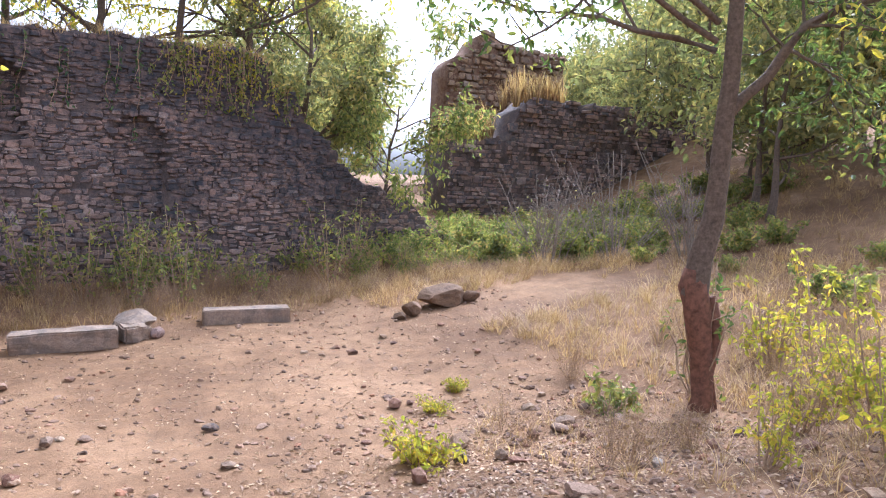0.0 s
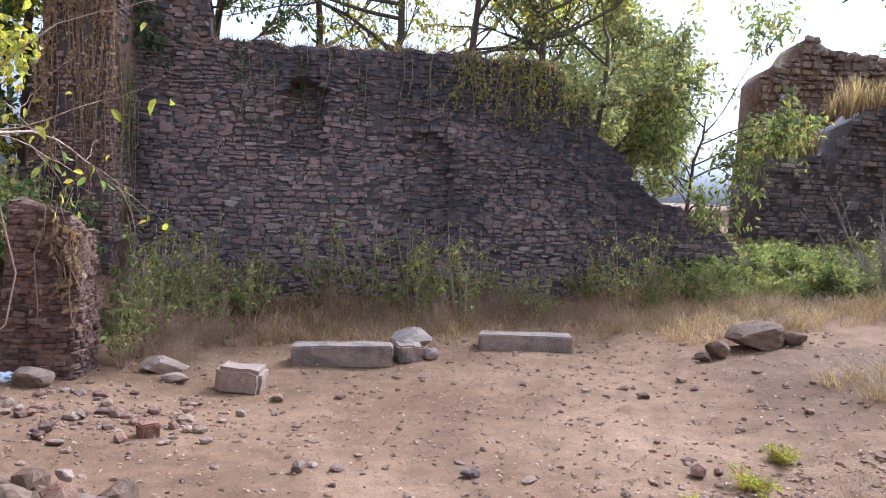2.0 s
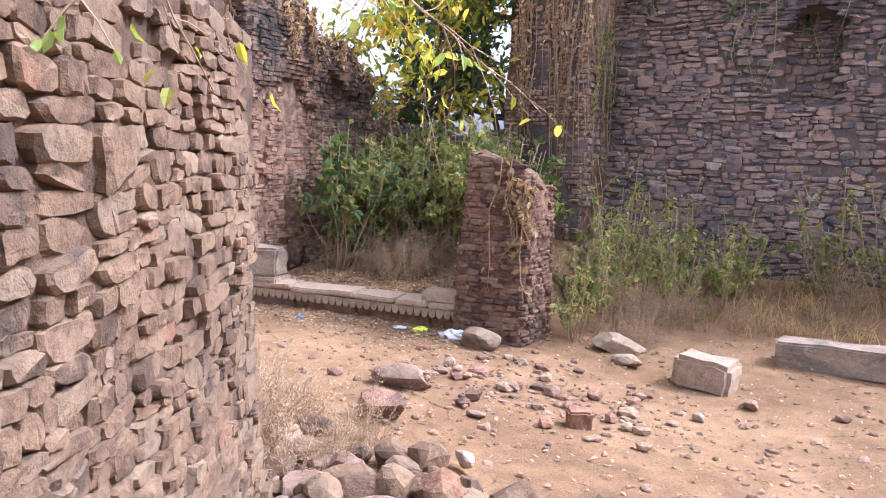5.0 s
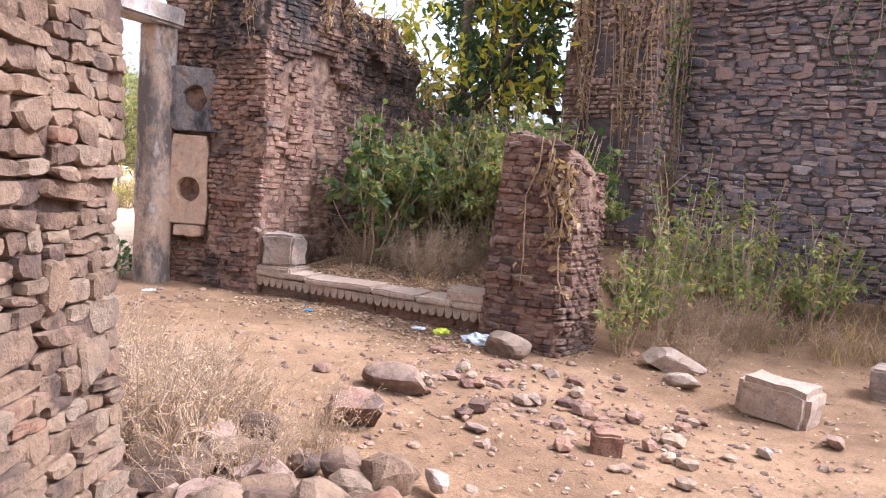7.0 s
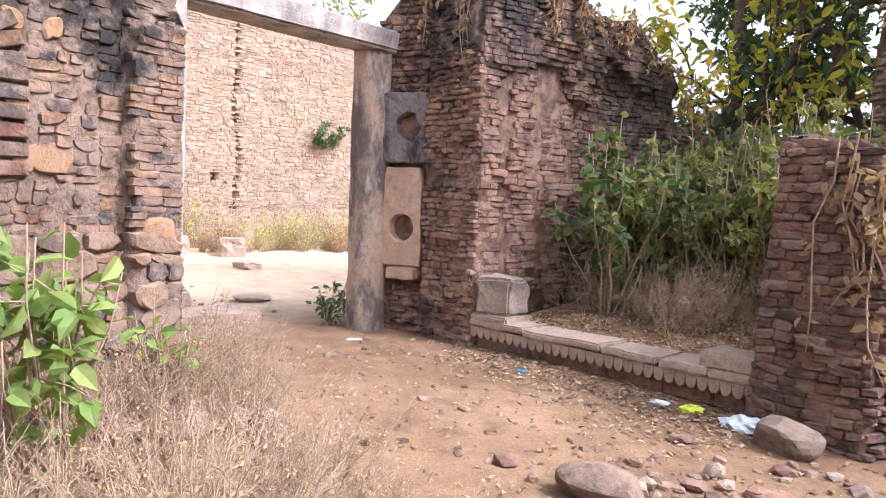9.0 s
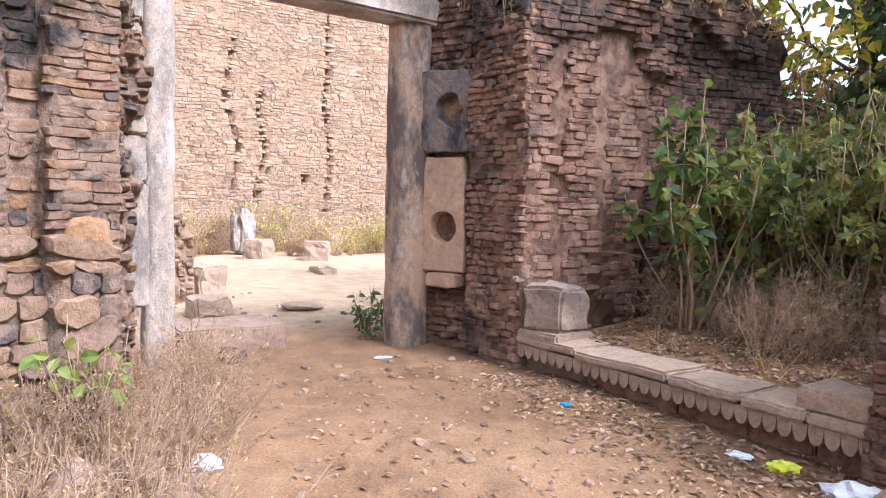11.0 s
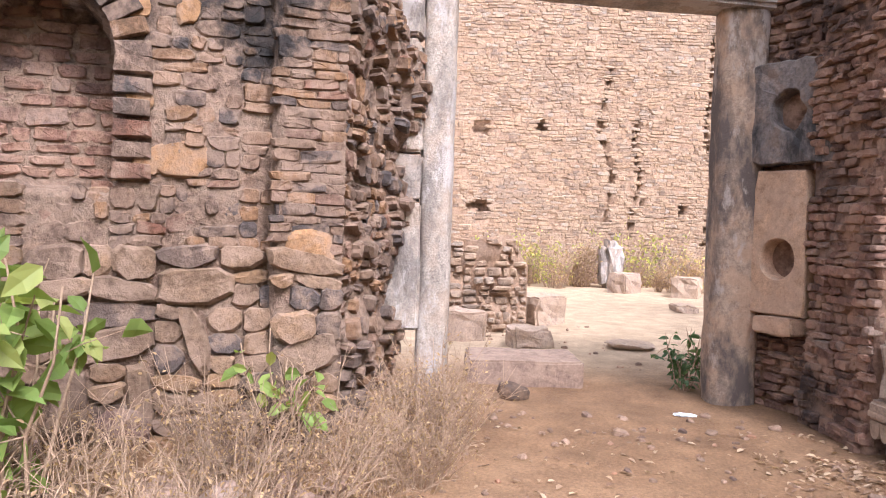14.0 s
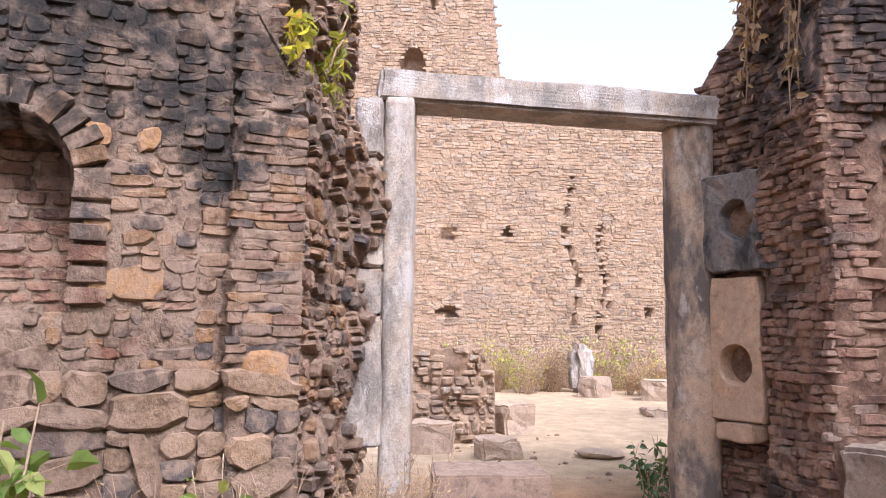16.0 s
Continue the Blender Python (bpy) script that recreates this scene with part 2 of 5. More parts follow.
def ground_mat():
    m, nt, b, g = base_mat("dusty_earth", 0.95)
    L = nt.links.new
    P = g.outputs["Position"]
    big = tex(nt, "ShaderNodeTexNoise", 0.35, 6, 0.6, P)
    mid = tex(nt, "ShaderNodeTexNoise", 3.0, 6, 0.7, P)
    fine = tex(nt, "ShaderNodeTexNoise", 45, 4, 0.7, P)
    spk = tex(nt, "ShaderNodeTexVoronoi", 26, pos=P)
    r = ramp(nt, [(0.3, (0.17, 0.098, 0.053)), (0.48, (0.245, 0.147, 0.079)), (0.66, (0.345, 0.217, 0.122))])
    L(big.outputs[0], r.inputs[0])
    r2 = ramp(nt, [(0.35, (0.66, 0.63, 0.61)), (0.65, (1.16, 1.13, 1.1))])
    L(mid.outputs[0], r2.inputs[0])
    c = mixc(nt, 0.8, r.outputs[0], r2.outputs[0], "MULTIPLY")
    r3 = ramp(nt, [(0.3, (0.6, 0.58, 0.55)), (0.65, (1.15, 1.15, 1.15))])
    L(fine.outputs[0], r3.inputs[0])
    c = mixc(nt, 0.8, c, r3.outputs[0], "MULTIPLY")
    sr = ramp(nt, [(0.05, (1, 1, 1)), (0.16, (0, 0, 0))])
    L(spk.outputs["Distance"], sr.inputs[0])
    lim = nt.nodes.new("ShaderNodeMath")
    lim.operation = "MULTIPLY"
    L(sr.outputs[0], lim.inputs[0])
    L(mid.outputs[0], lim.inputs[1])
    c = mixc(nt, lim.outputs[0], c, (0.2, 0.13, 0.09))
    # the court's floor is paler sand, with its sunlit brightness put into the colour
    sep = nt.nodes.new("ShaderNodeSeparateXYZ")
    L(P, sep.inputs[0])
    mr = nt.nodes.new("ShaderNodeMapRange")
    L(sep.outputs[0], mr.inputs[0])
    mr.inputs[1].default_value, mr.inputs[2].default_value = -8.6, -10.5
    lit_sand = mixc(nt, 0.8, (0.47, 0.355, 0.235), r2.outputs[0], "MULTIPLY")
    c = mixc(nt, mr.outputs[0], c, mixc(nt, 0.5, lit_sand, r3.outputs[0], "MULTIPLY"))
    L(c, b.inputs["Base Color"])
    bp = nt.nodes.new("ShaderNodeBump")
    bp.inputs["Strength"].default_value, bp.inputs["Distance"].default_value = 0.7, 0.03
    add = nt.nodes.new("ShaderNodeMath")
    L(fine.outputs[0], add.inputs[0])
    L(mid.outputs[0], add.inputs[1])
    L(add.outputs[0], bp.inputs["Height"])
    L(bp.outputs[0], b.inputs["Normal"])
    return m


def leaf_mat(name, stops, glow=0.45):
    m, nt, b, g = base_mat(name, 0.55)
    L = nt.links.new
    r = ramp(nt, stops)
    L(g.outputs["Random Per Island"], r.inputs[0])
    n = tex(nt, "ShaderNodeTexNoise", 0.8, 3, 0.5, g.outputs["Position"])
    rr = ramp(nt, [(0.35, (0.65, 0.65, 0.65)), (0.65, (1.2, 1.15, 1.05))])
    L(n.outputs[0], rr.inputs[0])
    c = mixc(nt, 0.8, r.outputs[0], rr.outputs[0], "MULTIPLY")
    L(c, b.inputs["Base Color"])
    tr = nt.nodes.new("ShaderNodeBsdfTranslucent")
    bright = mixc(nt, 1.0, c, (1.9, 1.9, 1.0), "MULTIPLY")
    L(bright, tr.inputs[0])
    mx = nt.nodes.new("ShaderNodeMixShader")
    mx.inputs[0].default_value = glow
    L(b.outputs[0], mx.inputs[1])
    L(tr.outputs[0], mx.inputs[2])
    L(mx.outputs[0], nt.nodes["Material Output"].inputs[0])
    return m


def plain_mat(name, color, rough=0.6, var=0.25, scale=12):
    m, nt, b, g = base_mat(name, rough)
    n = tex(nt, "ShaderNodeTexNoise", scale, 5, 0.65, g.outputs["Position"])
    r = ramp(nt, [(0.3, tuple(v * (1 - var) for v in color)), (0.7, tuple(min(1, v * (1 + var)) for v in color))])
    nt.links.new(n.outputs[0], r.inputs[0])
    nt.links.new(r.outputs[0], b.inputs["Base Color"])
    bp = nt.nodes.new("ShaderNodeBump")
    bp.inputs["Strength"].default_value, bp.inputs["Distance"].default_value = 0.5, 0.01
    nt.links.new(n.outputs[0], bp.inputs["Height"])
    nt.links.new(bp.outputs[0], b.inputs["Normal"])
    return m


EARTH = ground_mat()
LEAF_GREEN = leaf_mat("green_leaf", [(0, (0.055, 0.09, 0.035)), (0.55, (0.1, 0.145, 0.055)), (0.85, (0.19, 0.21, 0.07)), (1, (0.30, 0.25, 0.08))])
LEAF_DARK = leaf_mat("dark_leaf", [(0, (0.055, 0.095, 0.05)), (0.7, (0.09, 0.145, 0.075)), (1, (0.15, 0.19, 0.09))], 0.35)
# slope foliage: distance haze and backlight are put into this paler leaf colour
LEAF_HILL = leaf_mat("hazed_leaf", [(0, (0.14, 0.16, 0.105)), (0.6, (0.23, 0.24, 0.13)), (1, (0.4, 0.34, 0.17))], 0.5)
LEAF_YELLOW = leaf_mat("yellow_green_leaf", [(0, (0.17, 0.2, 0.04)), (0.5, (0.33, 0.32, 0.06)), (0.85, (0.5, 0.43, 0.07)), (1, (0.55, 0.36, 0.11))], 0.55)
LEAF_OLIVE = leaf_mat("olive_leaf", [(0, (0.11, 0.15, 0.065)), (0.5, (0.2, 0.23, 0.09)), (0.85, (0.32, 0.31, 0.11)), (1, (0.4, 0.3, 0.14))], 0.45)
DRY = leaf_mat("dry_grass", [(0, (0.22, 0.14, 0.085)), (0.5, (0.36, 0.245, 0.15)), (1, (0.52, 0.39, 0.25))], 0.35)
LITTER = leaf_mat("dry_leaf_litter", [(0, (0.15, 0.09, 0.06)), (0.45, (0.28, 0.18, 0.115)), (1, (0.48, 0.36, 0.25))], 0.15)
BARK = plain_mat("rough_bark", (0.13, 0.095, 0.07), 0.95, 0.45, 22)
GREYBARK = plain_mat("bleached_bark", (0.26, 0.21, 0.17), 0.95, 0.3, 22)
TWIG = plain_mat("dry_twig", (0.35, 0.24, 0.155), 0.9, 0.3, 30)
FOOT = plain_mat("earth_caked_bark", (0.17, 0.082, 0.052), 0.95, 0.5, 14)
LEAF_PALE = leaf_mat("pale_weed_leaf", [(0, (0.2, 0.24, 0.07)), (0.5, (0.36, 0.36, 0.11)), (1, (0.5, 0.42, 0.17))], 0.5)
LEAF_LIGHT = leaf_mat("pale_broad_leaf", [(0, (0.16, 0.24, 0.06)), (0.6, (0.24, 0.32, 0.09)), (1, (0.34, 0.36, 0.12))], 0.35)
PLASTIC = plain_mat("white_plastic", (0.62, 0.64, 0.66), 0.35, 0.15, 20)
YELLOW = plain_mat("yellow_plastic", (0.55, 0.6, 0.05), 0.35, 0.2, 20)
BLUE = plain_mat("blue_plastic", (0.03, 0.22, 0.5), 0.35, 0.2, 20)
RUST = stone_mat("rust_stone", [(0, (0.31, 0.175, 0.085)), (1, (0.35, 0.2, 0.1))], island=False, dark_amt=0.35, dust_amt=0.5, dust=(0.32, 0.22, 0.155), bump=0.8)


# ---- building helpers ----
def smooth(a, b, x):
    t = min(1.0, max(0.0, (x - a) / (b - a)))
    return t * t * (3 - 2 * t)


def nz(x, y, z=0.0, s=1.0):
    return noise.noise(Vector((x * s, y * s, z * s)))


def lerp_table(table, x):
    """Straight-line interpolation in a short table of (x, value)."""
    if x <= table[0][0]:
        return table[0][1]
    for (x0, v0), (x1, v1) in zip(table, table[1:]):
        if x <= x1:
            return v0 + (v1 - v0) * (x - x0) / (x1 - x0)
    return table[-1][1]


def ground_z(x, y):
    """Height of the bare ground."""
    z = lerp_table([(-12, 1.5), (0, 1.2), (1.5, 1.02), (3, 0.72), (4.5, 0.28), (5.8, 0.02), (7.5, -0.06), (60, -0.06)], y - 0.05 * x)
    dip = math.exp(-(((x + 0.3) / 2.8) ** 2 + ((y - 11.6) / 3.0) ** 2))
    z -= 0.27 * dip
    rise = smooth(-5, 9, x - 0.9 * y)
    z += 0.14 * (max(0.0, min(x, 10.5) - 5.0) + rise * max(0.0, min(x, 16) - 10.5)) * smooth(3, 8, y) * smooth(-2, 12, x + 4)
    z += 0.25 * max(0.0, min(x - 16, 24)) * rise
    z += 0.13 * max(0.0, min(y, 34) - 22) * smooth(6, 16, x)
    # banked earth behind the plinth
    if -6.75 < x < -2.7:
        edge = 11.72 + 0.12 * (x + 6.62) + 0.25
        z += (0.26 * smooth(edge, edge + 0.12, y) + 0.13 * max(0.0, y - edge)) * smooth(-6.75, -6.6, x) * (1 - smooth(-3.2, -2.7, x)) * (1 - smooth(17, 18, y))
    # earth heaped along the foot of the high wall
    z += 0.25 * smooth(15.0, 17.4, y) * smooth(-3, -2, x) * (1 - smooth(9, 12, x)) * (1 - smooth(18, 19, y))
    # heap at the foot of the gate wall's left part
    z += 0.22 * smooth(-4.4, -5.4, x + 0.3 * (y - 7)) * smooth(9.1, 8.2, y) * smooth(-7.6, -7.0, x) * smooth(4.2, 5.2, y)
    return z


def bumpy_z(x, y):
    return ground_z(x, y) + 0.035 * nz(x, y, 3.1, 0.9) + 0.018 * nz(x, y, 7.7, 3.1)


def mesh_from(name, verts, faces, mat, flat=True, crisp=0):
    me = bpy.data.meshes.new(name)
    me.from_pydata(verts, [], faces)
    me.materials.append(mat)
    if not flat:
        me.polygons.foreach_set("use_smooth", [True] * len(me.polygons))
    if not flat and crisp:
        me.set_sharp_from_angle(angle=radians(crisp))
    me.update()
    return me


def thing(name, label, category, at=(0, 0, 0), group="", kind=""):
    e = new(name)
    e.location = at
    e.empty_display_size = 0.1
    return tagged(e, label, category, group, kind)


def child(name, me, parent, label="", kind=""):
    ob = new(name, me)
    ob.parent = parent
    if label or kind:
        tagged(ob, label, kind=kind)
    return ob


class Heap:
    """Collects vertices and faces of one mesh."""

    def __init__(self):
        self.v, self.f = [], []

    def add(self, verts, faces):
        n = len(self.v)
        self.v.extend(verts)
        self.f.extend([tuple(i + n for i in f) for f in faces])

    def mesh(self, name, mat, flat=True, crisp=0):
        return mesh_from(name, self.v, self.f, mat, flat, crisp)


def stone_shape(rng, n=8, power=3.2, rough=0.10, inset=0.2):
    """A split block in the unit box, its face at z = 0.5: an uneven four-sided outline with broken corners. A low power rounds it."""
    soft = max(0.02, 0.3 - 0.07 * power)
    ring = []
    for sx, sy in ((1, 1), (-1, 1), (-1, -1), (1, -1)):
        cx = sx * (0.5 - rng.uniform(0, rough * 0.8))
        cy = sy * (0.5 - rng.uniform(0, rough * 0.8))
        e = soft * rng.uniform(0.4, 1.6) + 0.03
        pts = [(cx, cy - sy * e), (cx - sx * e, cy)]
        if sx * sy < 0:
            pts.reverse()
        ring += pts
    if n > 8:
        ring = [p for i, q in enumerate(ring) for p in ((q, ((q[0] + ring[(i + 1) % 8][0]) / 2 + rng.uniform(-0.5, 0.5) * rough * 0.5, (q[1] + ring[(i + 1) % 8][1]) / 2 + rng.uniform(-0.5, 0.5) * rough * 0.5)) if i % 2 else (q,))]
    m = len(ring)
    verts, faces = [], []
    skew = (rng.uniform(-0.06, 0.06), rng.uniform(-0.06, 0.06))
    for z, k in ((-0.5, 0.96), (0.24, 1.0), (0.46, 1 - inset)):
        for x, y in ring:
            kk = k * (1 + (rng.uniform(-0.5, 0.5) * rough if z > 0.4 else 0))
            verts.append((x * kk + (skew[0] if z > 0.4 else 0), y * kk + (skew[1] if z > 0.4 else 0), z + (rng.uniform(-1, 1) * inset * 0.35 if z > 0.4 else rng.uniform(-0.06, 0.06))))
    for k in (0, 1):
        for i in range(m):
            j = (i + 1) % m
            faces.append((k * m + i, k * m + j, (k + 1) * m + j, (k + 1) * m + i))
    verts.append((rng.uniform(-0.15, 0.15), rng.uniform(-0.15, 0.15), 0.47 + rng.uniform(-0.3, 0.45) * inset))
    for i in range(m):
        faces.append((2 * m + i, 2 * m + (i + 1) % m, 3 * m))
    return verts, faces


class Wall:
    """A ragged standing wall: its face starts at (x, y), runs along the heading, and looks to the right-hand side (or left)."""

    def __init__(self, name, a, b, thick, top, bottom=-0.6, side=1, relief=None, rough=0.05, label="", mat=None, step=0.09, seed=1, sink=0.014, grit=0.005):
        self.a, self.b = Vector((*a, 0)), Vector((*b, 0))
        d = self.b - self.a
        self.length, self.u = d.length, d.normalized()
        self.n = Vector((self.u.y, -self.u.x, 0)) * side
        self.thick, self.top, self.bottom, self.relief, self.rough, self.seed = thick, top, bottom, relief, rough, seed
        nu, nv = max(2, int(self.length / step)), max(2, int(5.0 / step))
        h = Heap()
        rows = []
        for i in range(nu + 1):
            u = self.length * i / nu
            t = self.crest(u)
            col = []
            for j in range(nv + 1):
                v = bottom + (t - bottom) * j / nv
                col.append(len(h.v))
                h.v.append(tuple(self.at(u, v, self.depth(u, v) - sink + grit * nz(u, v, self.seed + 3, 13.0))))
            back = []
            for v in (t - 0.15, bottom):
                back.append(len(h.v))
                h.v.append(tuple(self.at(u, v, -thick)))
            rows.append(col + back)
        m = len(rows[0])
        for i in range(nu):
            for j in range(m):
                k = (j + 1) % m
                f = (rows[i][j], rows[i + 1][j], rows[i + 1][k], rows[i][k])
                h.f.append(f if side > 0 else f[::-1])
        for i in (0, nu):
            col = rows[i][:nv + 1]
            lo, hi = rows[i][nv + 2], rows[i][nv + 1]
            for j in range(nv):
                ends = (col[j], col[j + 1], hi if j > nv // 2 else lo)
                h.f.append(ends if (i == 0) == (side > 0) else ends[::-1])
            mid = (col[nv // 2 + 1], hi, lo)
            h.f.append(mid if (i == 0) == (side > 0) else mid[::-1])
        self.ob = new(name, h.mesh(name, mat, flat=False))
        tagged(self.ob, label, "wall", kind="structure")

    def crest(self, u):
        return self.top(u) + 0.16 * nz(u, self.seed, 0, 1.7) + 0.08 * nz(u, self.seed, 4, 5.0)

    def depth(self, u, v):
        d = self.rough * (nz(u, v, self.seed, 1.3) + 0.6 * nz(u, v, self.seed + 9, 4.0))
        return d + (self.relief(u, v) if self.relief else 0.0)

    def at(self, u, v, d):
        return self.a + self.u * u + self.n * d + Vector((0, 0, v))

    def lay(self, mats, heights, widths, proud=0.02, parts=300, near=None, skip=None, shape=(8, 3.2, 0.1, 0.2), name="stone", v0=None, v1=12.0, gap=0.012, tilt=2.5, big=None, random_bond=False, span=None, twist=1.5, fill=1.04, over=0.0, wave=0.035, uneven=0.0, outs=(0.25, 0.5, 0.75, 1.0, 1.0, 1.35)):
        """Single pieces over the face, in courses or in random bond. The pieces nearest to `near` are objects, the rest one mesh."""
        rng = random.Random(self.seed * 77 + 5)
        lib = [stone_shape(rng, *shape) for _ in range(12)]
        cells = []
        lo = self.bottom if v0 is None else v0

        def cut(u0, u1, w0, w1):
            w, h = u1 - u0, w1 - w0
            k = big[1] if big and w0 < big[0] and w1 - h * 0.5 < big[0] else 1.0
            if h > heights[1] * k or (h > heights[0] * k * 2 and rng.random() < 0.55):
                m = w0 + h * rng.uniform(0.36, 0.64)
                cut(u0, u1, w0, m)
                cut(u0, u1, m, w1)
            elif w > widths[1] * k or (w > widths[0] * k * 2 and rng.random() < 0.55):
                m = u0 + w * rng.uniform(0.36, 0.64)
                cut(u0, m, w0, w1)
                cut(m, u1, w0, w1)
            else:
                cells.append((u0, u1, w0, w1))

        def cut2(u0, u1, w0, w1):
            """Large patches first, so that courses do not run through."""
            w, h = u1 - u0, w1 - w0
            if w > widths[1] * 3.2:
                m = u0 + w * rng.uniform(0.4, 0.6)
                cut2(u0, m, w0, w1)
                cut2(m, u1, w0, w1)
            elif h > heights[1] * 3.5:
                m = w0 + h * rng.uniform(0.4, 0.6)
                cut2(u0, u1, w0, m)
                cut2(u0, u1, m, w1)
            else:
                cut(u0, u1, w0, w1)

        top_most = min(v1, max(self.crest(self.length * i / 20) for i in range(21)))
        if random_bond:
            cut2(0, self.length, lo, top_most)
        else:
            v = lo
            while v < top_most:
                hgt = rng.uniform(*heights)
                u = -over - rng.uniform(0, widths[1])
                while u < self.length:
                    w = rng.uniform(*widths)
                    cells.append((u, u + w, v, v + hgt * (2 if rng.random() < 0.03 else 1)))
                    u += w
                v += hgt
        laid = []
        ua, ub = span or (-over, self.length)
        for u0, u1, w0, w1 in cells:
            u0, u1 = max(u0, ua), min(u1, ub)
            if u1 - u0 < 0.04:
                continue
            cu, cv = (u0 + u1) / 2, (w0 + w1) / 2 + wave * nz(u0, w0, 2, 0.9)
            if 0.02 - over < cu < self.length - 0.02 and cv < self.crest(cu) - 0.02 and not (skip and skip(cu, cv)) and rng.random() > 0.03:
                th = 0.07 + proud
                out = proud * rng.choice(outs)
                laid.append((cu, cv, (u1 - u0) * fill - gap * rng.uniform(0.3, 1.8), (w1 - w0) * fill * (1 + uneven * rng.uniform(-1, 0.8)) - gap * rng.uniform(0.3, 1.8), th, self.depth(cu, cv) + out - th / 2, rng.uniform(-tilt, tilt), rng.uniform(-tilt, tilt), rng.randrange(12), rng.gauss(0, twist)))
        if near is not None:
            q = Vector(near)
            laid.sort(key=lambda s: (self.at(s[0], s[1], 0) - q).length)
        basis = Matrix((self.u, (0, 0, 1), self.n)).transposed()
        meshes = [mesh_from(name, vs, fs, mats[1], False, 22) for vs, fs in lib] if parts else []
        rest = Heap()
        for k, (cu, cv, w, hh, dd, dep, tw, tx, pick, spin) in enumerate(laid):
            rot = basis @ Euler((radians(tx), radians(-tw), radians(spin))).to_matrix()
            m = Matrix.Translation(self.at(cu, cv, dep)) @ rot.to_4x4() @ Matrix.Diagonal((w, hh, dd, 1))
            if k < parts and near is not None:
                ob = new(name, meshes[pick])
                ob.parent = self.ob
                ob.matrix_local = m
            else:
                vs, fs = lib[pick]
                rest.add([tuple(m @ Vector(p)) for p in vs], fs)
        if rest.v:
            child(name + "s", rest.mesh(name + "s", mats[0], False, 22), self.ob, kind="stuff")


def arch(u, v, u0, u1, v0, v1):
    """Inside an opening with a round head."""
    if not (u0 < u < u1 and v0 < v < v1):
        return False
    r = (u1 - u0) / 2
    c = v1 - r
    return v < c or (u - (u0 + u1) / 2) ** 2 + (v - c) ** 2 < r * r


def tube(h, pts, radii, n=7):
    """A bent tapering rod through the points."""
    rings = []
    for i, (p, r) in enumerate(zip(pts, radii)):
        p = Vector(p)
        d = (Vector(pts[min(i + 1, len(pts) - 1)]) - Vector(pts[max(i - 1, 0)])).normalized()
        s = d.orthogonal().normalized()
        t = d.cross(s)
        rings.append(len(h.v))
        for k in range(n):
            a = 2 * math.pi * k / n
            h.v.append(tuple(p + (s * math.cos(a) + t * math.sin(a)) * r))
    for a, b in zip(rings, rings[1:]):
        for k in range(n):
            j = (k + 1) % n
            h.f.append((a + k, a + j, b + j, b + k))
    h.f.append(tuple(rings[-1] + k for k in range(n)))


def leaf(h, p, d, up, ln, wd):
    """One leaf: two halves folded along the rib."""
    d, up = Vector(d).normalized(), Vector(up)
    s = d.cross(up)
    s = s.normalized() if s.length > 1e-4 else d.orthogonal().normalized()
    nrm = s.cross(d)
    p = Vector(p)
    n = len(h.v)
    fold, tip = nrm * wd * 0.16, p + d * ln - nrm * ln * 0.2
    h.v.extend([tuple(p), tuple(p + d * ln * 0.22 + s * wd * 0.4 + fold), tuple(p + d * ln * 0.62 + s * wd * 0.42 + fold * 0.5), tuple(tip), tuple(p + d * ln * 0.62 - s * wd * 0.42 + fold * 0.5), tuple(p + d * ln * 0.22 - s * wd * 0.4 + fold), tuple(p + d * ln * 0.5 - nrm * ln * 0.03)])
    h.f.extend([(n, n + 1, n + 2, n + 6), (n + 6, n + 2, n + 3), (n, n + 6, n + 4, n + 5), (n + 6, n + 3, n + 4)])


def rnd_dir(rng, up=0.0):
    while True:
        v = Vector((rng.uniform(-1, 1), rng.uniform(-1, 1), rng.uniform(-1, 1)))
        if 0.1 < v.length < 1:
            v.normalize()
            v.z += up
            return v.normalized()


def grow(rng, h, p, d, length, r, depth, tips, bend=0.25, split=3, rise=0.05):
    """A limb that forks; collects the twig points where leaves sit."""
    pts, rad = [Vector(p)], [r]
    k = 5
    d = Vector(d)
    for i in range(k):
        d = (d + rnd_dir(rng) * bend * 0.5 + Vector((0, 0, rise))).normalized()
        pts.append(pts[-1] + d * length / k)
        rad.append(r * (1 - 0.55 * (i + 1) / k))
        if depth <= 1 and i > 0:
            tips.append((pts[-1].copy(), d.copy()))
    tube(h, pts, rad, 7 if r > 0.04 else 5)
    if depth > 0:
        for i in range(split):
            q = pts[rng.randint(2, k)]
            nd = (d + rnd_dir(rng, 0.1) * 0.9).normalized()
            grow(rng, h, q, nd, length * rng.uniform(0.5, 0.75), r * 0.5, depth - 1, tips, bend, split, rise)


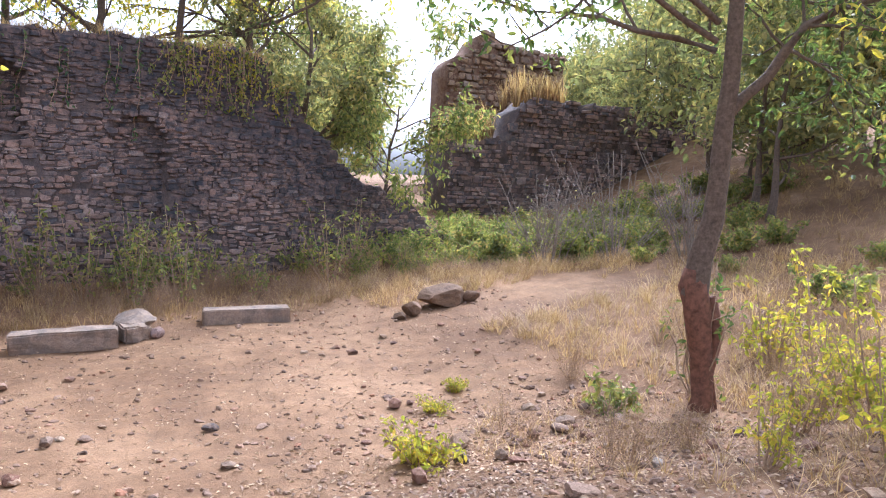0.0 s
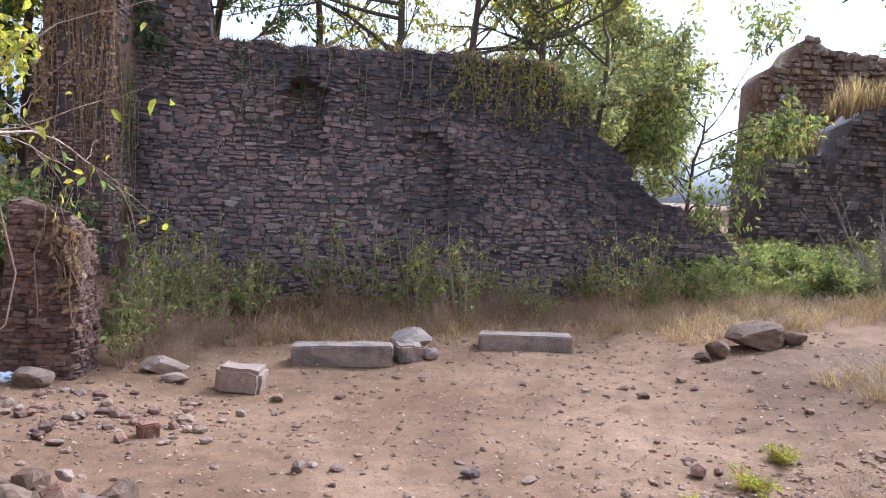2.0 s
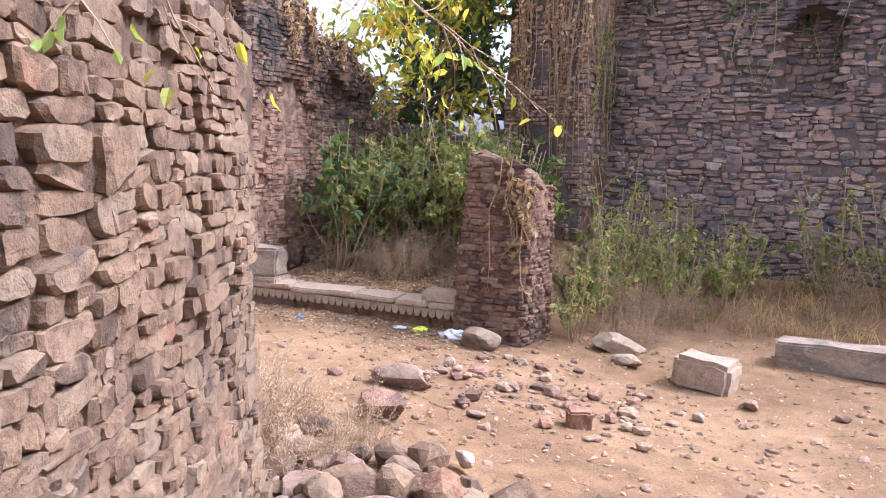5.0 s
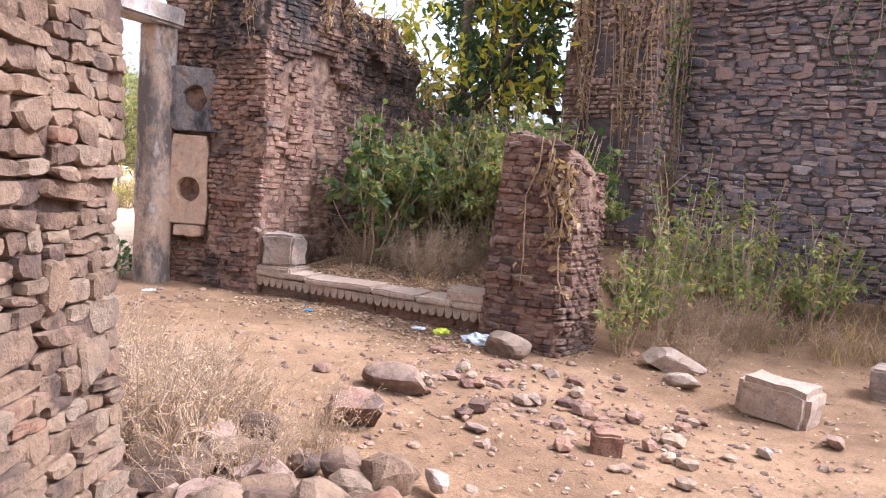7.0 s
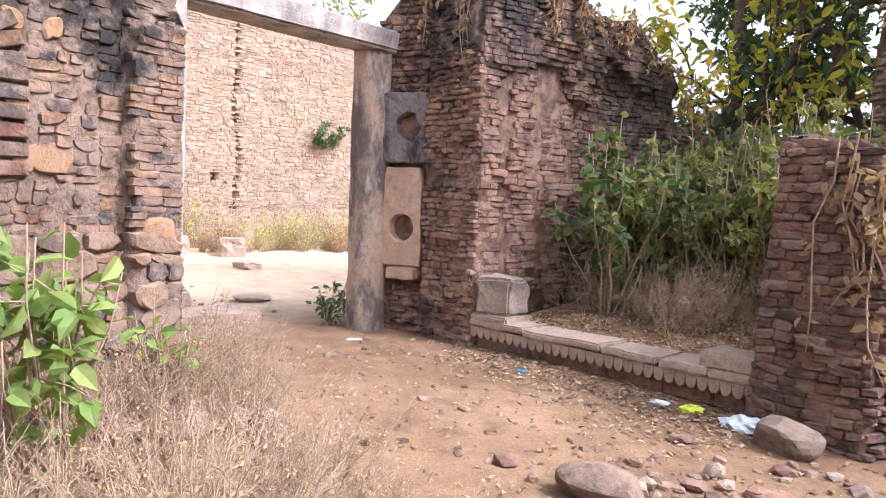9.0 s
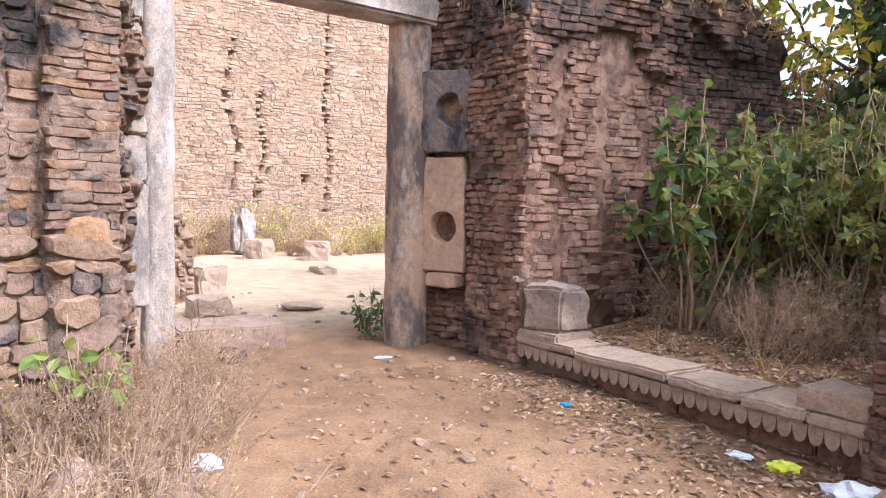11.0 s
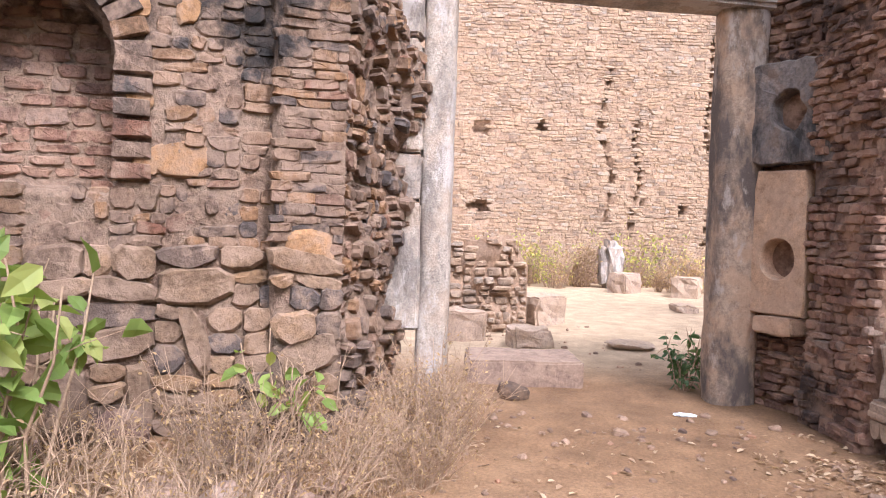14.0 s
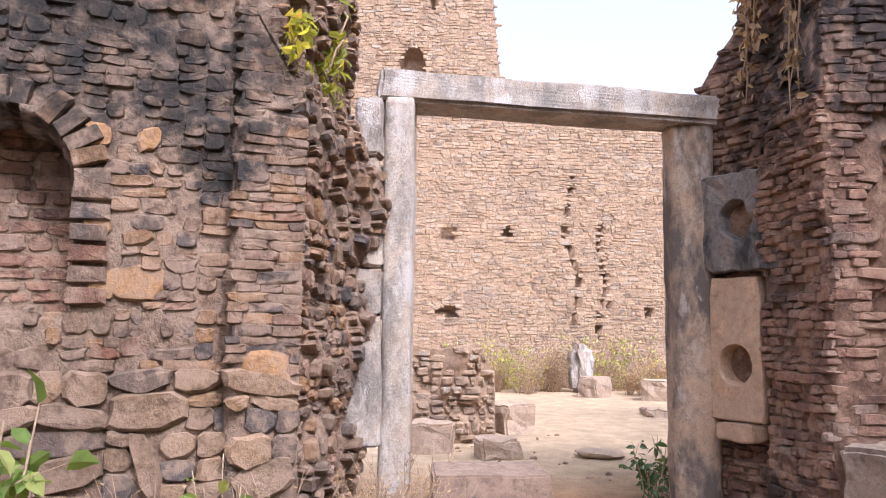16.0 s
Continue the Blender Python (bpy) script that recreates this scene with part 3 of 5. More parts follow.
def tree(name, label, at, height, radius, mat, seed, lean=(0, 0), leaves=4500, size=(0.08, 0.14), depth=3, clump=0.35, droop=0.0, first=0.45, split=4, spread=0.75, group="", bark=None):
    rng = random.Random(seed)
    t = thing(name, label, "tree", at, group)
    h, tips = Heap(), []
    pts, rad = [Vector((0, 0, -0.3))], [radius * 1.5]
    for i in range(1, 9):
        f = i / 8
        pts.append(Vector((lean[0] * f ** 1.3 + 0.06 * height * 0.2 * rng.uniform(-1, 1), lean[1] * f ** 1.3 + 0.06 * height * 0.2 * rng.uniform(-1, 1), height * f)))
        rad.append(radius * (1.15 if i == 1 else 1) * (1 - 0.75 * f))
    tube(h, pts, rad, 12)
    for i in range(split * 2 + 2):
        f = rng.uniform(first, 1)
        k = f * 8
        q = pts[int(k)].lerp(pts[min(8, int(k) + 1)], k - int(k))
        d = rnd_dir(rng)
        d = Vector((d.x, d.y, rng.uniform(0.1, 0.8))).normalized()
        grow(rng, h, q, d, height * spread * rng.uniform(0.35, 0.6), radius * 0.4 * (1.2 - f * 0.6), depth - 1, tips, 0.5, split)
    child("trunk", h.mesh("trunk", bark or BARK, flat=False), t)
    c = Heap()
    for _ in range(leaves):
        p, d = rng.choice(tips)
        q = p + rnd_dir(rng) * clump * rng.random()
        dd = (d * 0.3 + rnd_dir(rng) + Vector((0, 0, -droop))).normalized()
        ln = rng.uniform(*size)
        leaf(c, q, dd, rnd_dir(rng, 0.8), ln, ln * rng.uniform(0.35, 0.55))
    child("crown", c.mesh("crown", mat), t)
    return t


def shrub(name, label, at, height, width, mat, seed, stems=7, leaves=350, size=(0.06, 0.11), group="", category="shrub", stem_mat=None, low=0.25, wide=0.5, thin=0.01, forks=3):
    """Upright stems from one root with leaves along them."""
    rng = random.Random(seed)
    t = thing(name, label, category, at, group)
    h, c = Heap(), Heap()
    lines = []
    for _ in range(stems):
        a, r = rng.uniform(0, 6.28), width * rng.uniform(0.15, 1) * 0.5
        hh = height * rng.uniform(0.55, 1.0)
        p = Vector((math.cos(a) * r * 0.25, math.sin(a) * r * 0.25, -0.05))
        d = Vector((math.cos(a) * r, math.sin(a) * r, hh))
        pts = [p + d * f + Vector((0.05 * height * nz(a, f * 3, seed), 0.05 * height * nz(f * 3, a, seed), -0.12 * r * f * f)) for f in (0, 0.25, 0.5, 0.75, 1)]
        tube(h, pts, [thin * height ** 0.5 * (1 - 0.7 * k / 4) for k in range(5)], 5)
        lines.append(pts)
        for _ in range(forks):
            k = rng.randint(1, 3)
            e = pts[k] + rnd_dir(rng, 0.3) * 0.22 * height
            tube(h, [pts[k], pts[k].lerp(e, 0.5) + Vector((0, 0, 0.02)), e], [thin * 0.5, thin * 0.35, thin * 0.2], 4)
            lines.append([pts[k], e])
    for _ in range(leaves):
        ln = rng.choice(lines)
        k = rng.randrange(len(ln) - 1)
        f = rng.random()
        p = ln[k].lerp(ln[k + 1], f)
        if p.z < height * low and rng.random() < 0.8:
            continue
        s = rng.uniform(*size)
        d = (rnd_dir(rng) + Vector((0, 0, -0.35))).normalized()
        leaf(c, p + d * 0.02, d, rnd_dir(rng, 0.9), s, s * wide)
    child("branchwork", h.mesh("branchwork", stem_mat or TWIG, flat=False), t, kind="stuff")
    if c.v:
        child("foliage", c.mesh("foliage", mat), t, kind="stuff")
    return t


def scatter_copies(proto, spots, rng, scale=(0.75, 1.25)):
    for x, y in spots:
        s = rng.uniform(*scale)
        c = copy_thing(proto, pose(x, y, bumpy_z(x, y), rng.uniform(-4, 4), rng.uniform(-4, 4), rng.uniform(0, 360)))
        c.scale = (s, s, s * rng.uniform(0.85, 1.15))


# ---- ground ----
def build_ground():
    def axis(lo, hi, fine, far):
        vals = list(np.arange(lo, hi + 1e-6, fine))
        out, s = [], fine
        p = hi
        while p < far:
            s *= 1.35
            p += s
            out.append(p)
        left, s, p = [], fine, lo
        while p > -far:
            s *= 1.35
            p -= s
            left.append(p)
        return left[::-1] + vals + out

    xs, ys = axis(-13, 12, 0.12, 2500), axis(-1, 18.5, 0.12, 2500)
    verts = [(float(x), float(y), bumpy_z(float(x), float(y))) for y in ys for x in xs]
    n = len(xs)
    faces = [(j * n + i, j * n + i + 1, (j + 1) * n + i + 1, (j + 1) * n + i) for j in range(len(ys) - 1) for i in range(n - 1)]
    ob = new("ground", mesh_from("ground", verts, faces, EARTH, flat=False))
    tagged(ob, "dusty reddish-brown earth yard with leaf litter", "ground", kind="structure")


build_ground()

# ---- high wall along the yard ----
HIGH_TOP = [(0, 7.3), (1.35, 7.3), (1.5, 5.35), (8.3, 5.45), (8.8, 5.3), (9.0, 4.65), (9.6, 4.5), (9.8, 3.9), (10.4, 3.6), (10.7, 2.9), (11.3, 2.6), (12.0, 2.3), (12.8, 2.1), (13.3, 1.5), (14.1, 1.0)]


def high_relief(u, v):
    d = -0.03 * max(0, v)
    if arch(u, v, 2.98, 3.86, 3.1, 4.75):
        d -= 0.45
    if arch(u, v, 5.5 + 0.1 * nz(u, v, 5, 3), 6.6, 1.5, 3.75):
        d -= 0.22 + 0.08 * nz(u, v, 3, 4)
    return d


high_wall = Wall("wall_north", (-3.2, 17.5), (10.9, 17.5), 1.3, lambda u: lerp_table(HIGH_TOP, u), -0.6, 1, high_relief, 0.07, "high sooty rubble-stone wall with a ragged top and arched niche", MORTAR_DARK, 0.1, 3, 0.02)
high_wall.lay(DARKW, (0.055, 0.135), (0.11, 0.36), 0.03, 300, (2.0, 17.5, 0.6), shape=(9, 2.7, 0.18, 0.18), tilt=6, twist=5, gap=0.003, fill=1.13, wave=0.22, uneven=0.3, outs=(-0.2, 0.3, 0.6, 0.9, 1.0, 1.3))

end_wall = Wall("wall_buttress", (-4.6, 16.25), (-3.12, 16.2), 2.2, lambda u: lerp_table([(0, 3.4), (0.35, 5.2), (0.7, 6.8), (1.5, 7.4)], u), -0.4, 1, None, 0.2, "crumbling brown masonry buttress hung with dry creepers", MORTAR_RED, 0.09, 8)
end_wall.lay(BUTTRESS, (0.06, 0.13), (0.1, 0.3), 0.05, 150, (-3.8, 16.2, 2), random_bond=True, tilt=6, shape=(8, 2.8, 0.16, 0.24))
end_side = Wall("wall_buttress_side", (-3.12, 16.2), (-3.12, 17.5), 1.2, lambda u: 7.3, -0.4, 1, None, 0.08, "dark return face of the buttress", MORTAR_DARK, 0.1, 9)
end_side.lay(DARKW, (0.08, 0.14), (0.15, 0.35), 0.03, 0)

back_wall = Wall("wall_recess_back", (-6.8, 16.4), (-4.5, 16.3), 1.0, lambda u: 2.75 - 0.3 * math.sin(u * 1.3), -0.3, 1, None, 0.15, "low dark ruined wall behind bushes", MORTAR_DARK, 0.12, 12)
back_wall.lay(DARKW, (0.08, 0.17), (0.14, 0.4), 0.03, 0, random_bond=True)

# ---- gate wall, right-hand part ----
SIDE_TOP = [(0, 5.1), (0.9, 4.5), (1.5, 4.0), (3.0, 3.75), (3.4, 3.3), (3.7, 2.7), (4.8, 2.5)]


def side_relief(u, v):
    d = 0.0
    if 0.28 < u < 0.44 and v < 3.0:
        d -= 0.1
    if u > 0.78 and v < 3.1 + 0.5 * nz(u, v, 17, 1.6):
        d -= 0.12
    if u > 1.5:
        d -= 0.1
    d += 0.16 * nz(u, v, 23, 1.4) * smooth(2.4, 3.4, v)
    return d


side_wall = Wall("wall_recess_side", (-6.62, 11.78), (-6.62, 16.6), 1.4, lambda u: lerp_table(SIDE_TOP, u), -0.5, 1, side_relief, 0.05, "red brick wall with shallow pilasters, sooty toward the top", MORTAR_GATE, 0.08, 5)
side_wall.lay(GATEBRICK, (0.05, 0.08), (0.1, 0.25), 0.018, 250, (-6.6, 12.2, 1.2), shape=(9, 3.0, 0.13, 0.16), tilt=4, twist=2.5, gap=0.002, fill=1.17, wave=0.05, uneven=0.1, outs=(-0.1, 0.3, 0.5, 0.8, 1.0, 1.3))


def front_relief(u, v):
    return -0.05 * smooth(2.0, 4.5, v) + 0.05 * smooth(0.9, 0.2, v) + 0.05 * nz(u * 2, v * 2.2, 8, 1.5) + 0.16 * nz(u * 2, v * 1.5, 3) * smooth(2.3, 3.2, v)


front_wall = Wall("wall_gate_right", (-7.47, 11.66), (-6.6, 11.76), 1.6, lambda u: lerp_table([(0, 4.4), (0.4, 5.0), (0.9, 5.2)], u), -0.4, 1, front_relief, 0.07, "weathered red brick gate wall, blackened above", MORTAR_GATE, 0.07, 6)
front_wall.lay(GATEBRICK, (0.05, 0.08), (0.09, 0.22), 0.035, 260, (-7.0, 11.7, 0.7), shape=(9, 2.7, 0.16, 0.2), tilt=7, twist=4, gap=0.003, fill=1.18, wave=0.06, uneven=0.1, outs=(-0.2, 0.2, 0.6, 0.9, 1.1, 1.3))
panel_wall = Wall("wall_gate_panel", (-8.05, 11.3), (-7.44, 11.7), 1.6, lambda u: lerp_table([(0, 3.55), (0.35, 3.9), (0.73, 4.5)], u), -0.4, 1, lambda u, v: -0.1, 0.04, "brick backing round the gate's pierced stone panels", MORTAR_GATE, 0.07, 7)
panel_wall.lay(GATEBRICK, (0.055, 0.085), (0.1, 0.26), 0.03, 120, (-7.7, 11.5, 0.5), shape=(9, 3.2, 0.22, 0.2), tilt=8, twist=3.5, fill=1.12, skip=lambda u, v: 0.62 < v < 2.75)

# ---- gate wall, left-hand part ----
LEFT_TOP = [(0, 4.7), (3.0, 4.6), (4.05, 4.3)]


def left_relief(u, v):
    d = -0.02 * v
    if 3.66 < u < 4.05:
        d += 0.14
    if arch(u, v, 1.95, 2.78, 1.52, 2.62):
        d -= 0.42
    if v > 2.68 + 0.1 * nz(u, 0, 3, 2):
        d -= 0.14 + 0.12 * nz(u, v, 6, 2)
    return d


left_wall = Wall("wall_gate_left", (-4.55, 4.5), (-5.88, 8.31), 0.9, lambda u: lerp_table(LEFT_TOP, u), -0.4, 1, left_relief, 0.035, "buff rubble-stone wall with an arched niche and a brick pier", MORTAR_LEFT, 0.045, 14, 0.007, 0.012)
left_wall.lay(LEFTST, (0.055, 0.16), (0.09, 0.28), 0.014, 300, (-5.7, 7.6, 1.4), shape=(9, 2.6, 0.18, 0.14), gap=0.0, twist=5, tilt=3, fill=1.13, random_bond=True, uneven=0.15, outs=(-0.5, 0.2, 0.6, 0.9, 1.0, 1.3), v0=1.18, skip=lambda u, v: (u > 3.62 and v > 1.25) or arch(u, v, 1.72, 3.01, 1.5, 2.85))
left_wall.lay(BOULDER, (0.1, 0.4), (0.14, 0.6), 0.04, 120, (-5.7, 7.6, 0.7), shape=(9, 1.9, 0.16, 0.14), gap=0.0, twist=7, fill=1.15, tilt=3, outs=(0.6, 0.8, 1.0, 1.2), random_bond=True, v1=1.2, name="boulder")
left_wall.lay(GATEBRICK, (0.06, 0.11), (0.12, 0.28), 0.012, 60, (-5.3, 6.9, 2.0), skip=lambda u, v: not arch(u, v, 1.98, 2.75, 1.5, 2.6), v0=1.5, name="niche_stone", shape=(9, 3.2, 0.2, 0.14), span=(1.97, 2.76), twist=3, fill=1.12)
left_wall.lay(LEFTST, (0.045, 0.075), (0.12, 0.26), 0.009, 150, (-5.8, 8.1, 1.8), span=(3.62, 4.04), v0=1.25, name="brick", shape=(9, 3.0, 0.12, 0.16), twist=2.5, tilt=3, gap=0.001, fill=1.17, uneven=0.08, outs=(0.3, 0.6, 0.9, 1.1))
jamb = Wall("wall_gate_jamb", (-5.86, 8.36), (-7.42, 8.6), 0.8, lambda u: lerp_table([(0, 4.3), (0.6, 4.3), (1.2, 3.9), (1.58, 3.6)], u), -0.4, 1, lambda u, v: -0.1 + 0.18 * nz(u * 1.2, v * 1.2, 31, 1.6), 0.14, "broken rubble core of the gate wall", MORTAR_LEFT, 0.06, 15)
jamb.lay(LEFTST, (0.07, 0.2), (0.08, 0.24), 0.035, 260, (-6.4, 8.4, 1.4), shape=(9, 2.2, 0.28, 0.2), tilt=11, twist=8, random_bond=True, gap=0.0, fill=1.12)


def niche_ring():
    """Wedge stones round the head of the niche, and its right-hand jamb."""
    rng = random.Random(77)
    lib = [mesh_from("voussoir", *stone_shape(rng, 8, 4.5, 0.1, 0.1), LEFTST[1]) for _ in range(5)]
    cu, cv, r = 2.365, 2.205, 0.53
    basis = Matrix((left_wall.u, (0, 0, 1), left_wall.n)).transposed().to_4x4()
    spots = [(cu + r * math.cos(a), cv + r * math.sin(a), a) for a in [math.pi * (i + 0.5) / 15 for i in range(15)]]
    spots += [(2.89, 1.6 + 0.115 * i, 0.0) for i in range(6)]
    for u, v, a in spots:
        o = new("voussoir", rng.choice(lib))
        o.parent = left_wall.ob
        o.matrix_local = Matrix.Translation(left_wall.at(u, v, left_wall.depth(2.9, v) + 0.0)) @ basis @ Matrix.Rotation(a, 4, "Z") @ Matrix.Diagonal((0.21, 0.1, 0.09, 1))


niche_ring()


def orange_stones():
    """A few large rust-coloured stones that stand out in the wall."""
    rng = random.Random(91)
    basis = Matrix((left_wall.u, (0, 0, 1), left_wall.n)).transposed().to_4x4()
    for u, v, w, h in ((3.12, 1.68, 0.34, 0.24), (2.9, 2.5, 0.19, 0.15), (3.16, 2.5, 0.15, 0.17), (2.95, 1.64, 0.16, 0.18), (2.93, 2.0, 0.18, 0.13), (3.86, 1.2, 0.28, 0.24)):
        o = new("rust_stone", mesh_from("rust_stone", *stone_shape(rng, 9, 3.0, 0.26, 0.14), RUST, False, 22))
        o.parent = left_wall.ob
        o.matrix_local = Matrix.Translation(left_wall.at(u, v, left_wall.depth(u, v) - 0.01)) @ basis @ Matrix.Diagonal((w, h, 0.06, 1))


orange_stones()

# ---- near broken wall beside the path ----
NEAR_TOP = [(0, 3.15), (1.6, 3.0), (2.5, 2.8), (3.0, 2.68), (3.25, 2.6)]
near_wall = Wall("wall_near", (-0.72, 3.86), (-2.2, 6.72), 0.9, lambda u: lerp_table(NEAR_TOP, u), -0.4, 1, lambda u, v: 0.12 * smooth(1.2, 0.1, v), 0.065, "broken wall of weathered buff stones in earth mortar", MORTAR, 0.035, 21, 0.022, 0.014)
near_wall.lay(NEARST, (0.05, 0.2), (0.09, 0.32), 0.016, 300, (-1.8, 6.2, 1.3), shape=(9, 2.7, 0.2, 0.14), tilt=5, random_bond=True, gap=0.0, twist=6, fill=1.18, uneven=0.06, outs=(0.0, 0.3, 0.5, 0.7, 0.9, 1.2))
near_end = Wall("wall_near_end", (-2.2, 6.71), (-3.0, 6.33), 0.8, lambda u: 2.6 - 0.3 * u, -0.4, 1, None, 0.08, "ragged broken end of the stone wall", MORTAR, 0.07, 22)
near_end.lay(NEARST, (0.06, 0.2), (0.1, 0.3), 0.04, 60, (-2.4, 6.6, 1.2), shape=(9, 2.3, 0.28, 0.2), tilt=9, random_bond=True, gap=0.0, twist=6, fill=1.16)

# ---- far wall of the court beyond the gate ----
FAR_TOP = [(0, 12.5), (10.2, 12.5), (10.5, 8.9), (11.2, 8.6), (14.5, 7.7), (20.0, 7.4), (20.8, 4.0)]


def far_relief(u, v):
    d = 0.0
    for hu, hv, w, h in ((9.0, 4.25, 0.5, 0.36), (10.72, 4.35, 0.3, 0.36), (14.75, 2.1, 0.2, 0.2), (13.6, 2.25, 0.16, 0.2), (9.0, 2.0, 0.6, 0.25), (9.5, 11.7, 0.22, 1.0), (8.5, 11.4, 0.18, 0.9)):
        if abs(u - hu) < w / 2 and abs(v - hv) < h / 2:
            d -= 0.4
    if arch(u, v, 7.55, 8.3, 8.9, 9.85):
        d -= 0.5
    # cracks that run down the face
    for cu, amp, lo, hi in ((12.55, 0.35, 1.4, 6.3), (13.35, 0.5, 1.2, 4.8), (15.4, 0.15, 1.0, 7.0)):
        if lo < v < hi and abs(u - cu - amp * nz(v * 0.5, cu, 0, 1.1)) < 0.055:
            d -= 0.2
    if 10.4 < u < 13 and v > 8.2 - 0.25 * (u - 10.4):
        d -= 0.12
    return d


far_wall = Wall("wall_court", (-23, 0.0), (-23, 20.8), 1.5, lambda u: lerp_table(FAR_TOP, u), -0.5, 1, far_relief, 0.05, "tall sunlit buff stone and brick court wall", MORTAR_PALE, 0.09, 30)
far_wall.lay(PALEW, (0.05, 0.11), (0.1, 0.36), 0.01, 280, (-23, 12.0, 3.0), shape=(6, 2.8, 0.14, 0.14), v0=-0.2, gap=0.006, tilt=2.5, twist=3, wave=0.12, uneven=0.12, fill=1.14, outs=(-0.6, 0.0, 0.4, 0.7, 1.0, 1.3), skip=lambda u, v: far_relief(u, v) < -0.15)

# ---- ruined pier at the end of the plinth ----
pier_front = Wall("wall_pier", (-3.5, 12.3), (-2.6, 12.3), 0.75, lambda u: 2.08 - 0.25 * smooth(0.68, 0.9, u), -0.6, 1, lambda u, v: 0.28 * smooth(2.0, -0.2, v), 0.05, "ruined dark brick pier, leaning and eroded", MORTAR_RED, 0.07, 40)
pier_front.lay(DARKBRICK, (0.055, 0.085), (0.11, 0.26), 0.026, 200, (-3, 12.2, 1.0), shape=(9, 2.8, 0.15, 0.2), tilt=7, twist=3.5, gap=0.004, fill=1.14)
pier_left = Wall("wall_pier_left", (-3.5, 13.05), (-3.5, 12.4), 0.4, lambda u: 2.08 - 0.3 * smooth(0.3, 0.0, u), -0.6, 1, lambda u, v: 0.2 * smooth(2.0, -0.2, v), 0.05, "eroded brick flank of the pier", MORTAR_RED, 0.07, 42)
pier_left.lay(DARKBRICK, (0.055, 0.085), (0.11, 0.26), 0.026, 60, (-3.5, 12.4, 1.0), shape=(9, 2.8, 0.15, 0.2), tilt=7, twist=3.5, gap=0.004, fill=1.14)
pier_right = Wall("wall_pier_side", (-2.62, 12.33), (-2.62, 13.1), 0.8, lambda u: 1.92 - 0.3 * u, -0.6, 1, lambda u, v: 0.07 * smooth(1.9, -0.2, v), 0.03, "eroded brick side of the pier", MORTAR_RED, 0.08, 41)
pier_right.lay(DARKBRICK, (0.055, 0.085), (0.13, 0.26), 0.035, 0, shape=(9, 3.2, 0.22, 0.2), tilt=8, twist=3.5, fill=1.1, over=0.32, skip=lambda u, v: 12.33 + u < 12.32 - 0.28 * smooth(2.0, -0.2, v))


def block(name, label, category, size, m, mat, bevel=0.02, rough=0.012, cuts=3, seed=1, group=""):
    """A worn block of dressed stone, standing on its local z = 0."""
    bm = bmesh.new()
    bmesh.ops.create_cube(bm, size=1.0)
    bmesh.ops.scale(bm, vec=size, verts=bm.verts)
    bmesh.ops.translate(bm, vec=(0, 0, size[2] / 2), verts=bm.verts)
    bmesh.ops.bevel(bm, geom=list(bm.edges), offset=bevel, segments=2, affect="EDGES")
    bmesh.ops.subdivide_edges(bm, edges=[e for e in bm.edges if e.calc_length() > 0.12], cuts=cuts, use_grid_fill=True)
    for v in bm.verts:
        p = v.co
        v.co += Vector((nz(p.x, p.y, p.z + seed, 6), nz(p.y, p.z, p.x + seed, 6), nz(p.z, p.x, p.y + seed, 6))) * rough * 2
    me = bpy.data.meshes.new(name)
    bm.to_mesh(me)
    bm.free()
    me.materials.append(mat)
    ob = new(name, me)
    ob.matrix_world = m
    return tagged(ob, label, category, group)


def rock(name, label, size, m, mat, seed, category="stone", group="", sub=2):
    bm = bmesh.new()
    bmesh.ops.create_icosphere(bm, subdivisions=sub, radius=0.5)
    rng = random.Random(seed)
    cuts = [(rnd_dir(rng), rng.uniform(0.26, 0.42)) for _ in range(9)]
    for v in bm.verts:
        for d, k in cuts:
            over = v.co.dot(d) - k
            if over > 0:
                v.co -= d * over
        v.co *= 1 + 0.08 * nz(*v.co, 3 + seed * 0.01)
    bmesh.ops.scale(bm, vec=size, verts=bm.verts)
    lo = min(v.co.z for v in bm.verts)
    bmesh.ops.translate(bm, vec=(0, 0, -lo - 0.12 * size[2]), verts=bm.verts)
    me = bpy.data.meshes.new(name)
    bm.to_mesh(me)
    bm.free()
    me.materials.append(mat)
    ob = new(name, me)
    ob.matrix_world = m
    return tagged(ob, label, category, group)


def on_ground(x, y, rz=0, rx=0, ry=0, dz=0.0):
    return pose(x, y, bumpy_z(x, y) + dz, rx, ry, rz)


